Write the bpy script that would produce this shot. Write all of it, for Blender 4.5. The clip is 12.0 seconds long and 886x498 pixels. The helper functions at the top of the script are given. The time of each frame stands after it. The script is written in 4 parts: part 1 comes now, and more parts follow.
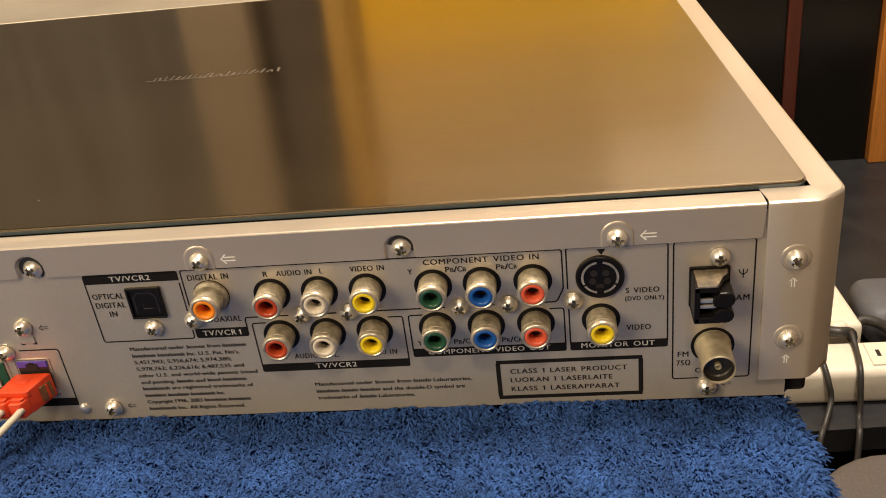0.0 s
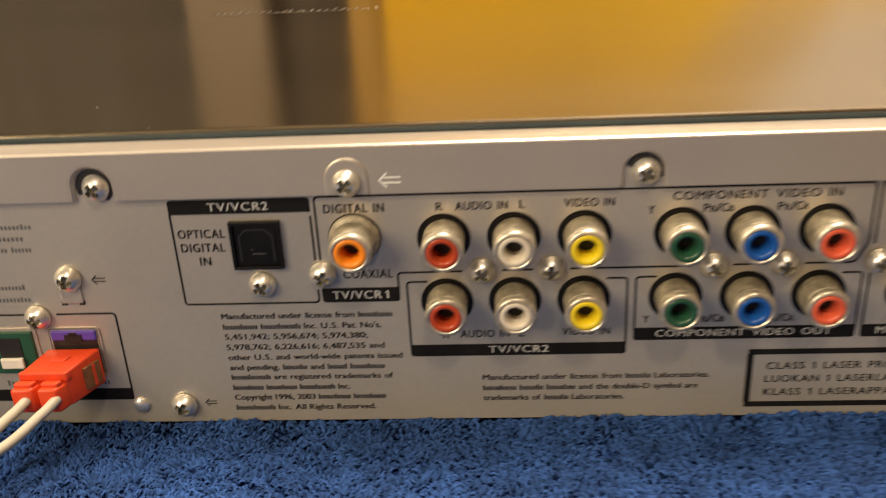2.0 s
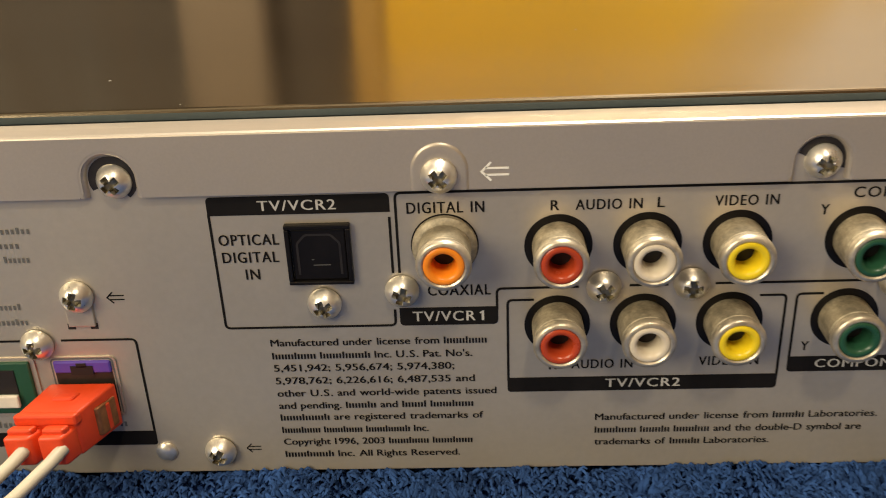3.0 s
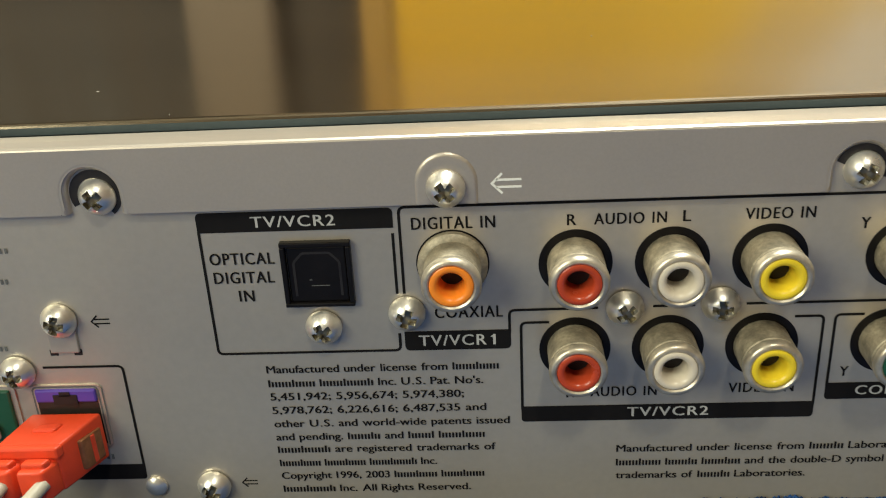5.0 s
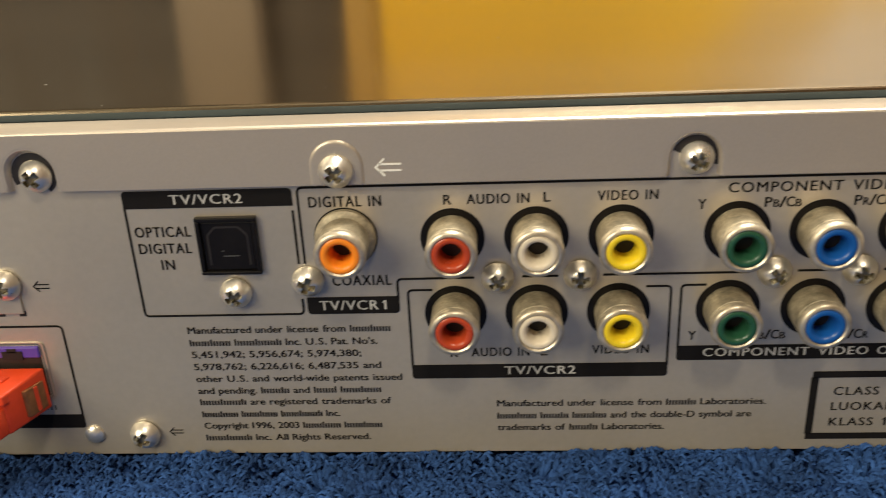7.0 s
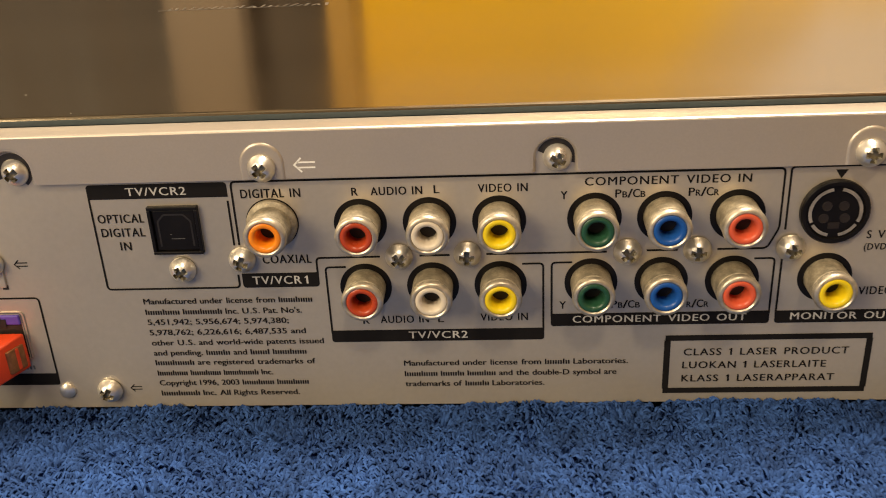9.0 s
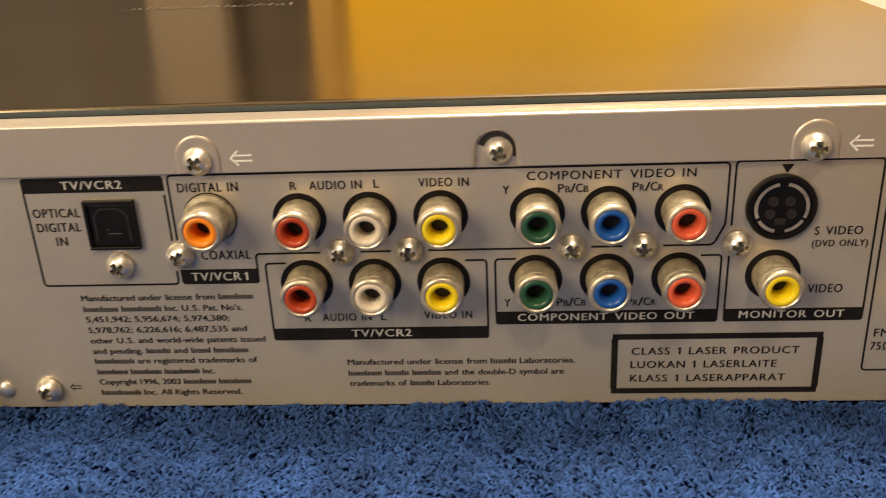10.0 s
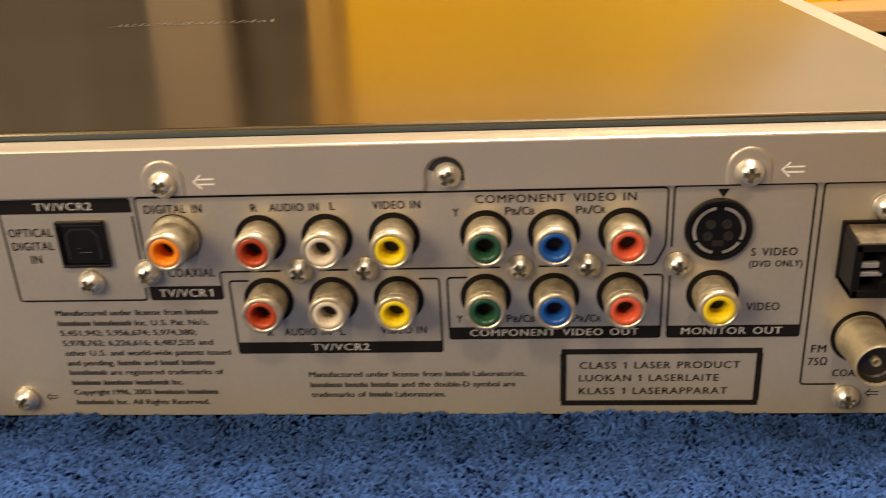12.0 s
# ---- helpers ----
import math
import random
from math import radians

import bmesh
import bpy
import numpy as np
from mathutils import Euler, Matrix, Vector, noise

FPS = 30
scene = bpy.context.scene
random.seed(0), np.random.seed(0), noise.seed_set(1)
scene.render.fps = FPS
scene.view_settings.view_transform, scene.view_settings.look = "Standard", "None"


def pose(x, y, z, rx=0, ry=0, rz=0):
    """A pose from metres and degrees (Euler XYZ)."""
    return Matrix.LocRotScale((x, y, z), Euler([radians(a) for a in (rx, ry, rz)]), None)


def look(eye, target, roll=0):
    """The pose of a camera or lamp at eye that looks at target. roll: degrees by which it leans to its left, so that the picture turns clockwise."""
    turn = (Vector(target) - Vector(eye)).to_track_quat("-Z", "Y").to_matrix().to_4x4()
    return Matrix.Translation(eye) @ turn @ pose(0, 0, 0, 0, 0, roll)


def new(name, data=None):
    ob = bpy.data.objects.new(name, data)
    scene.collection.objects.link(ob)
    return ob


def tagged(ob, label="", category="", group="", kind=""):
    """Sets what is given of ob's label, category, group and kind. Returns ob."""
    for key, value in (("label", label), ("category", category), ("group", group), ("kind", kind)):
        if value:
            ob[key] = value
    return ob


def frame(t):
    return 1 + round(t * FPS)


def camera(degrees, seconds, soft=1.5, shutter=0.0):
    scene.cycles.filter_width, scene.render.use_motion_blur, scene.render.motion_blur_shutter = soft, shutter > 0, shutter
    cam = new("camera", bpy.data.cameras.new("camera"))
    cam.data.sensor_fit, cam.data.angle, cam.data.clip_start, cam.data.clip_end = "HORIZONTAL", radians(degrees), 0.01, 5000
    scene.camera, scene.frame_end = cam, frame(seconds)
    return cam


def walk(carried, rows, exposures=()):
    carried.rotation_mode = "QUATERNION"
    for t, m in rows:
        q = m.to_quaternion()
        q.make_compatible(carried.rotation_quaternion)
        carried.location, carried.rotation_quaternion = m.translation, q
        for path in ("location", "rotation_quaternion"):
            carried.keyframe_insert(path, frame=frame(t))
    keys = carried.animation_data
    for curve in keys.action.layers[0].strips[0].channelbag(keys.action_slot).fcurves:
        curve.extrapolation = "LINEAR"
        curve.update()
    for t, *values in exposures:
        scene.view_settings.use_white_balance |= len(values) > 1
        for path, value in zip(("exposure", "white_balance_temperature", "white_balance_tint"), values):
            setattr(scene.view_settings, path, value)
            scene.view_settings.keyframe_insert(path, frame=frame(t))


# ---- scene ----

# ------------------------------------------------------------------ camera
cam = camera(49.45, 12.0, 1.0, 0.5)
PATH = [
    (0.0, 0.0201, -0.2125, 0.1795, 59.85, 6.38, 4.54),
    (0.5, 0.0214, -0.2088, 0.1738, 60.03, 6.49, 4.32),
    (1.0, 0.0118, -0.2060, 0.1655, 60.53, 5.87, 3.71),
    (1.5, -0.0195, -0.1864, 0.1495, 62.17, 4.96, 3.15),
    (2.0, -0.0465, -0.1631, 0.1207, 64.40, 2.85, 2.90),
    (2.5, -0.0654, -0.1429, 0.1117, 63.90, 2.17, 1.50),
    (4.5, -0.0723, -0.1152, 0.0953, 65.30, 2.78, 2.33),
    (5.0, -0.0690, -0.1195, 0.1021, 65.41, 2.85, 2.26),
    (5.5, -0.0683, -0.1252, 0.1020, 65.54, 2.73, 2.56),
    (6.0, -0.0644, -0.1265, 0.1018, 65.31, 2.63, 2.63),
    (6.5, -0.0614, -0.1290, 0.1023, 65.30, 2.60, 2.67),
    (7.0, -0.0505, -0.1374, 0.1066, 65.12, 2.56, 2.76),
    (7.5, -0.0408, -0.1380, 0.1085, 65.02, 2.61, 2.84),
    (9.5, -0.0275, -0.1704, 0.1179, 64.90, 2.62, 2.93),
    (10.0, -0.0205, -0.1632, 0.1120, 65.63, 2.47, 2.93),
    (10.5, -0.0081, -0.1577, 0.1130, 65.38, 2.45, 2.95),
    (11.0, 0.0051, -0.1533, 0.1151, 65.77, 2.66, 2.98),
    (11.5, 0.0042, -0.1568, 0.1204, 64.58, 2.98, 3.49),
    (12.0, -0.0087, -0.1685, 0.1191, 65.43, 2.65, 3.61),
]
TONE = [(0.0, -0.07, 6400, 11), (2.5, -0.02, 6400, 9), (4.5, -0.10, 5250, -4), (6.0, -0.06, 5500, -1), (7.0, 0.0, 5900, 4), (7.5, 0.02, 5980, 5), (9.5, 0.06, 6750, 11), (11.0, 0.03, 6420, 7), (11.5, 0.02, 6500, 6), (12.0, 0.05, 6750, 11)]
walk(cam, [(t, pose(x, y, z, rx, ry, rz)) for t, x, y, z, rx, ry, rz in PATH], TONE)

# ------------------------------------------------------------------ light
world = bpy.data.worlds.new("world")
scene.world = world
world.use_nodes = True
world.node_tree.nodes["Background"].inputs["Color"].default_value = (1.0, 0.9, 0.78, 1)
world.node_tree.nodes["Background"].inputs["Strength"].default_value = 0.05


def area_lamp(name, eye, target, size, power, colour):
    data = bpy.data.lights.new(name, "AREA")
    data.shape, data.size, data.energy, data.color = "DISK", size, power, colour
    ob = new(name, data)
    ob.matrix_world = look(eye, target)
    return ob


area_lamp("ceiling_lamp_light", (0.15, 0.30, 1.62), (0.15, 0.30, 0.0), 0.50, 43, (1.0, 0.86, 0.69))
# Unseen lamp, placed by the way the sockets' shadows fall.
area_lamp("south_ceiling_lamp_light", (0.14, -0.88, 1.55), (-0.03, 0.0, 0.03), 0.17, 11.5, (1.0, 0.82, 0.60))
# Broad soft fill added on the left; no lamp is known there.
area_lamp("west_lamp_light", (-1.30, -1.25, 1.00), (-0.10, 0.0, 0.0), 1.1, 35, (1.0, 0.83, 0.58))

# ------------------------------------------------------------------ materials


def material(name, colour, rough=0.5, metal=0.0, grain=0.0, grain_size=600.0, stain=0.0, stain_size=40.0, bump=0.0, stretch=(1, 1, 1), coat=0.0, spec=0.5, island=0.0, sheen=0.0, soft_through=0.0):
    """A surface with two scales of variation: fine grain (also relief) and broad stains."""
    m = bpy.data.materials.new(name)
    m.use_nodes = True
    nt = m.node_tree
    b = nt.nodes["Principled BSDF"]
    b.inputs["Roughness"].default_value = rough
    b.inputs["Metallic"].default_value = metal
    b.inputs["Coat Weight"].default_value = coat
    b.inputs["Coat Roughness"].default_value = 0.12
    b.inputs["Specular IOR Level"].default_value = spec
    b.inputs["Sheen Weight"].default_value = sheen
    b.inputs["Base Color"].default_value = (*colour, 1)
    if soft_through:
        thin = nt.nodes.new("ShaderNodeBsdfTranslucent")
        thin.inputs["Color"].default_value = (*colour, 1)
        both = nt.nodes.new("ShaderNodeMixShader")
        both.inputs[0].default_value = soft_through
        nt.links.new(b.outputs[0], both.inputs[1])
        nt.links.new(thin.outputs[0], both.inputs[2])
        nt.links.new(both.outputs[0], nt.nodes["Material Output"].inputs["Surface"])
    if not (grain or stain or bump or island):
        return m
    co = nt.nodes.new("ShaderNodeTexCoord")
    mp = nt.nodes.new("ShaderNodeMapping")
    mp.inputs["Scale"].default_value = stretch
    nt.links.new(co.outputs["Object"], mp.inputs["Vector"])
    info = nt.nodes.new("ShaderNodeObjectInfo")
    nt.links.new(info.outputs["Random"], mp.inputs["Location"])
    fine = nt.nodes.new("ShaderNodeTexNoise")
    fine.inputs["Scale"].default_value = grain_size
    fine.inputs["Detail"].default_value = 4
    broad = nt.nodes.new("ShaderNodeTexNoise")
    broad.inputs["Scale"].default_value = stain_size
    broad.inputs["Detail"].default_value = 5
    for n in (fine, broad):
        nt.links.new(mp.outputs["Vector"], n.inputs["Vector"])

    def remap(socket, amount):
        r = nt.nodes.new("ShaderNodeMapRange")
        r.inputs["From Min"].default_value, r.inputs["From Max"].default_value = 0.25, 0.75
        r.inputs["To Min"].default_value, r.inputs["To Max"].default_value = 1 - amount, 1 + amount
        nt.links.new(socket, r.inputs["Value"])
        return r.outputs["Result"]

    def times(a, c):
        n = nt.nodes.new("ShaderNodeMath")
        n.operation = "MULTIPLY"
        nt.links.new(a, n.inputs[0])
        nt.links.new(c, n.inputs[1])
        return n.outputs[0]

    value = times(remap(fine.outputs["Fac"], grain), remap(broad.outputs["Fac"], stain))
    if island:
        geo = nt.nodes.new("ShaderNodeNewGeometry")
        r = nt.nodes.new("ShaderNodeMapRange")
        r.inputs["To Min"].default_value, r.inputs["To Max"].default_value = 1 - island, 1 + island
        nt.links.new(geo.outputs["Random Per Island"], r.inputs["Value"])
        value = times(value, r.outputs["Result"])
    mix = nt.nodes.new("ShaderNodeVectorMath")
    mix.operation = "SCALE"
    mix.inputs[0].default_value = colour
    nt.links.new(value, mix.inputs["Scale"])
    nt.links.new(mix.outputs["Vector"], b.inputs["Base Color"])
    if stain:
        rr = nt.nodes.new("ShaderNodeMapRange")
        rr.inputs["From Min"].default_value, rr.inputs["From Max"].default_value = 0.25, 0.75
        rr.inputs["To Min"].default_value, rr.inputs["To Max"].default_value = rough * 0.8, min(1.0, rough * 1.2)
        nt.links.new(broad.outputs["Fac"], rr.inputs["Value"])
        nt.links.new(rr.outputs["Result"], b.inputs["Roughness"])
    if bump:
        bp = nt.nodes.new("ShaderNodeBump")
        bp.inputs["Strength"].default_value = bump
        bp.inputs["Distance"].default_value = 0.0002
        nt.links.new(fine.outputs["Fac"], bp.inputs["Height"])
        nt.links.new(bp.outputs["Normal"], b.inputs["Normal"])
    return m


def brushed(m, amount):
    """Brush lines along x: the gloss spreads across them."""
    nt = m.node_tree
    axis = nt.nodes.new("ShaderNodeCombineXYZ")
    axis.inputs["Y"].default_value = 1.0
    b = nt.nodes["Principled BSDF"]
    b.inputs["Anisotropic"].default_value = amount
    nt.links.new(axis.outputs[0], b.inputs["Tangent"])
    return m


ZINC = material("galvanised_panel", (0.585, 0.517, 0.41), 0.37, 0.63, 0.03, 900, 0.05, 25, 0.04)
SILVER = material("silver_paint", (0.53, 0.465, 0.385), 0.38, 0.55, 0.03, 2500, 0.04, 18, 0.03)
COVER = brushed(material("dark_brushed_cover", (0.325, 0.276, 0.197), 0.165, 1.0, 0.04, 700, 0.11, 14, 0.01, (0.12, 1, 1)), 0.3)
COVER_EDGE = material("cover_edge", (0.075, 0.095, 0.10), 0.4, 0.1, 0.08, 900, 0.1, 60)
INK = material("black_ink", (0.010, 0.009, 0.009), 0.55, 0, 0.1, 900, 0.1, 80, spec=0.12)
INK_GREY = material("grey_ink", (0.12, 0.12, 0.115), 0.5, 0, 0.1, 900, 0.1, 80)
BRIGHT = material("bright_stamped_mark", (0.88, 0.86, 0.80), 0.5, 0, 0.05, 900, 0.05, 80)
INK_WHITE = material("white_ink", (0.47, 0.46, 0.44), 0.5, 0, 0.05, 900, 0.05, 80)
FRONT = material("dull_front_metal", (0.40, 0.35, 0.275), 0.4, 0.4, 0.04, 900, 0.05, 20)
DUST = material("pale_dust", (0.36, 0.33, 0.28), 0.9, 0, 0.2, 900)
MARK = material("worn_mark", (0.40, 0.36, 0.31), 0.33, 0.85, 0.2, 900, 0.3, 150)
BLACK = material("black_plastic", (0.007, 0.006, 0.006), 0.36, 0, 0.15, 900, 0.25, 120, 0.08, spec=0.2)
DUSTY = material("dusty_black_plastic", (0.13, 0.10, 0.062), 0.6, 0, 0.35, 900, 0.75, 260, 0.15)
# Dark brown of shutter, core and bay; also painted as shade round the strip.
SHUTTER_SHADE = material("dark_shutter_and_shade", (0.022, 0.018, 0.014), 0.4, 0, 0.2, 900, 0.3, 300)
COPPER = material("brown_contact", (0.30, 0.13, 0.05), 0.45, 0.5, 0.2, 900, 0.4, 400)
SCREW = material("screw_nickel", (0.86, 0.83, 0.75), 0.32, 0.85, 0.05, 900, 0.12, 300)
# Shade inside the cross recesses is put into this darker metal; seats share it.
SCREW_SHADE = material("shaded_screw_metal", (0.26, 0.23, 0.155), 0.32, 0.85, 0.2, 900, 0.5, 500)
BARREL = material("tarnished_nickel", (0.33, 0.285, 0.20), 0.50, 0.40, 0.22, 2200, 0.50, 480, 0.25)
BARREL_LIP = material("bright_nickel_lip", (0.58, 0.515, 0.40), 0.36, 0.7, 0.10, 1500, 0.30, 500)
BRASS = material("dull_brass", (0.42, 0.365, 0.255), 0.5, 0.5, 0.12, 700, 0.28, 160, 0.08)
# Near-black that stands in for the unlit depth of holes and slots.
HOLE = material("hole_shade", (0.012, 0.008, 0.007), 0.6, 0, 0.1, 900)


def plastic(name, colour, rough=0.32):
    return material(name, colour, rough, 0, 0.04, 900, 0.06, 150, 0.02)


RED = plastic("red_plastic", (0.43, 0.056, 0.016), 0.26)
WHITE = plastic("white_plastic", (0.68, 0.60, 0.47), 0.26)
YELLOW = plastic("yellow_plastic", (0.80, 0.60, 0.012))
ORANGE = plastic("orange_plastic", (0.88, 0.26, 0.012))
GREEN = plastic("green_plastic", (0.020, 0.078, 0.040))
BLUE = plastic("blue_plastic", (0.012, 0.085, 0.34))
CORAL = plastic("coral_plastic", (0.66, 0.105, 0.045))
PURPLE = plastic("purple_plastic", (0.10, 0.055, 0.36))
PLUG = plastic("plug_orange_red", (0.74, 0.062, 0.010), 0.45)
CREAM = plastic("cream_plastic", (0.80, 0.75, 0.64), 0.4)
WIRE = plastic("cream_wire", (0.48, 0.43, 0.33), 0.5)
TOWEL = material("terry_base", (0.024, 0.060, 0.20), 0.95, 0, 0.3, 500, 0.3, 60, 0.3, spec=0.1)
PILE = material("terry_pile", (0.033, 0.082, 0.245), 0.85, 0, 0.18, 300, 0.40, 60, 0, island=0.42, spec=0.15, soft_through=0.3)
WALL_YELLOW = material("yellow_wall_paint", (0.86, 0.54, 0.008), 0.75, 0, 0.03, 120, 0.05, 3, 0.1)
WALL_BEIGE = material("beige_wall_paint", (0.60, 0.52, 0.42), 0.8, 0, 0.03, 120, 0.06, 3, 0.1)
WALL_TAN = material("tan_wall_paint", (0.64, 0.465, 0.20), 0.8, 0, 0.03, 120, 0.06, 3, 0.1)
WALL_GREIGE = material("grey_beige_wall_paint", (0.46, 0.385, 0.29), 0.8, 0, 0.03, 120, 0.06, 3, 0.1)
WALL_PINK = material("pale_wall_paint", (0.78, 0.71, 0.65), 0.8, 0, 0.03, 120, 0.05, 3, 0.1)
TRIM = material("beige_trim_paint", (0.27, 0.205, 0.135), 0.6, 0, 0.03, 120, 0.06, 3, 0.1)
OCHRE = material("ochre_wood", (0.50, 0.29, 0.045), 0.5, 0, 0.15, 60, 0.2, 8, 0.08, (12, 12, 1))
WALL_BROWN = material("bounce_cut_brown", (0.13, 0.08, 0.045), 0.7, 0, 0.03, 120, 0.06, 3, 0.1)
CEILING = material("white_ceiling_paint", (0.76, 0.72, 0.66), 0.9, 0, 0.03, 90, 0.04, 3, 0.1)
FLOOR = material("grey_carpet", (0.22, 0.20, 0.18), 0.95, 0, 0.25, 400, 0.2, 12, 0.3)
DOORWOOD = material("dark_brown_wood", (0.060, 0.040, 0.021), 0.45, 0, 0.2, 60, 0.25, 8, 0.1, (12, 12, 1))
ORANGEWOOD = material("orange_varnished_wood", (0.50, 0.19, 0.035), 0.35, 0, 0.15, 60, 0.22, 8, 0.08, (12, 12, 1))
LIGHTWOOD = material("light_wood_board", (0.52, 0.30, 0.13), 0.5, 0, 0.12, 80, 0.15, 10, 0.08, (1, 10, 10))
BLACKGLASS = material("black_cabinet_panel", (0.006, 0.005, 0.004), 0.25, 0, 0.1, 90, 0.2, 9)
REDWOOD = material("reddish_brown_strip", (0.075, 0.018, 0.010), 0.4, 0, 0.15, 90, 0.2, 9, 0, (10, 10, 1))
BENCH = material("black_bench_top", (0.022, 0.023, 0.026), 0.35, 0, 0.2, 200, 0.3, 20, 0.05, spec=0.4)
GREYBLUE = material("grey_blue_plastic", (0.10, 0.108, 0.128), 0.5, 0, 0.1, 300, 0.15, 20, 0.05)
BOARD = material("pale_board", (0.60, 0.52, 0.42), 0.6, 0, 0.1, 300, 0.12, 20, 0.08)
GREYFABRIC = material("pale_grey_fabric", (0.105, 0.092, 0.086), 0.9, 0, 0.15, 500, 0.15, 25, 0.2)
CABLE = plastic("dark_grey_cable", (0.035, 0.033, 0.032), 0.45)

# ------------------------------------------------------------------ building helpers (lengths in millimetres)
MM = 0.001


def mesh_from(bm, name, mat, smooth=False):
    me = bpy.data.meshes.new(name)
    bm.normal_update()
    bm.to_mesh(me)
    bm.free()
    me.transform(Matrix.Scale(MM, 4))
    me.materials.append(mat)
    if smooth:
        for p in me.polygons:
            p.use_smooth = True
        me.set_sharp_from_angle(angle=radians(38))
    return me


def thing(name, x, y, z, label, category, group="", kind=""):
    ob = new(name)
    ob.location = (x * MM, y * MM, z * MM)
    ob.empty_display_size = 0.02
    return tagged(ob, label, category, group, kind)


def adopt(ob, parent):
    ob.parent = parent
    ob.matrix_parent_inverse = Matrix.Translation(-parent.location)


def part(name, bm, mat, parent, label="", smooth=False):
    ob = new(name, mesh_from(bm, name, mat, smooth))
    adopt(ob, parent)
    return tagged(ob, label)


def shared(name, me, parent, x, y, z, turn=(0, 0, 0), label=""):
    ob = new(name, me)
    ob.location = (x * MM, y * MM, z * MM)
    ob.rotation_euler = turn
    adopt(ob, parent)
    return tagged(ob, label)


def whole(name, bm, mat, label, category, group="", kind="", smooth=False):
    return tagged(new(name, mesh_from(bm, name, mat, smooth)), label, category, group, kind)


def box(bm, x0, x1, y0, y1, z0, z1, bevel=0.0, seg=2):
    made = bmesh.ops.create_cube(bm, size=1.0)["verts"]
    for v in made:
        v.co = ((x0 + x1) / 2 + v.co.x * (x1 - x0), (y0 + y1) / 2 + v.co.y * (y1 - y0), (z0 + z1) / 2 + v.co.z * (z1 - z0))
    if bevel:
        edges = list({e for v in made for e in v.link_edges})
        bmesh.ops.bevel(bm, geom=edges, offset=bevel, segments=seg, profile=0.5, affect="EDGES")
    return bm


def boxes(*rows, bevel=0.0, seg=2):
    bm = bmesh.new()
    for r in rows:
        box(bm, *r, bevel=bevel, seg=seg)
    return bm


def lathe(profile, cx=0.0, cz=0.0, seg=40, bm=None, cap=False):
    """Turns (radius, y) pairs about an axis along y through (cx, cz)."""
    bm = bm or bmesh.new()
    rings = []
    for r, y in profile:
        if r <= 1e-6:
            rings.append([bm.verts.new((cx, y, cz))])
        else:
            rings.append([bm.verts.new((cx + r * math.cos(2 * math.pi * k / seg), y, cz + r * math.sin(2 * math.pi * k / seg))) for k in range(seg)])
    for a, b in zip(rings, rings[1:]):
        for k in range(seg):
            n = (k + 1) % seg
            if len(a) == 1 and len(b) > 1:
                bm.faces.new((a[0], b[n], b[k]))
            elif len(b) == 1 and len(a) > 1:
                bm.faces.new((a[k], a[n], b[0]))
            elif len(a) > 1:
                bm.faces.new((a[k], a[n], b[n], b[k]))
    bmesh.ops.recalc_face_normals(bm, faces=bm.faces)
    return bm


def slab(points, y0, y1, bm=None):
    """A flat plate with the outline points (x, z), from y0 (front) to y1."""
    bm = bm or bmesh.new()
    front = [bm.verts.new((x, y0, z)) for x, z in points]
    back = [bm.verts.new((x, y1, z)) for x, z in points]
    bm.faces.new(front)
    bm.faces.new(list(reversed(back)))
    for k in range(len(points)):
        n = (k + 1) % len(points)
        bm.faces.new((front[n], front[k], back[k], back[n]))
    bmesh.ops.recalc_face_normals(bm, faces=bm.faces)
    return bm


def prism(points, z0, z1):
    """An upright block on the outline points (x, y)."""
    bm = bmesh.new()
    low = [bm.verts.new((x, y, z0)) for x, y in points]
    high = [bm.verts.new((x, y, z1)) for x, y in points]
    bm.faces.new(high)
    bm.faces.new(list(reversed(low)))
    for k in range(len(points)):
        n = (k + 1) % len(points)
        bm.faces.new((low[k], low[n], high[n], high[k]))
    bmesh.ops.recalc_face_normals(bm, faces=bm.faces)
    return bm


def round_rect(x0, x1, z0, z1, r, corners=(1, 1, 1, 1), seg=5):
    """Outline of a rectangle; corners: bottom-left, bottom-right, top-right, top-left rounded or not."""
    out = []
    for (cx, cz, a), on in zip(((x0 + r, z0 + r, 180), (x1 - r, z0 + r, 270), (x1 - r, z1 - r, 0), (x0 + r, z1 - r, 90)), corners):
        if not on:
            out.append((x0 if a in (180, 90) else x1, z0 if a in (180, 270) else z1))
            continue
        for k in range(seg + 1):
            b = radians(a + 90 * k / seg)
            out.append((cx + r * math.cos(b), cz + r * math.sin(b)))
    return out


def rounded_path(points, r=0.8, seg=4):
    """Rounds the inner corners of an open line of (x, z)."""
    out = [points[0]]
    for p, q, s in zip(points, points[1:], points[2:]):
        p, q, s = Vector(p), Vector(q), Vector(s)
        a, b = (p - q), (s - q)
        d = min(r, a.length / 2, b.length / 2)
        a, b = q + a.normalized() * d, q + b.normalized() * d
        for k in range(seg + 1):
            t = k / seg
            out.append(tuple((1 - t) ** 2 * a + 2 * t * (1 - t) * q + t * t * b))
    return out + [points[-1]]


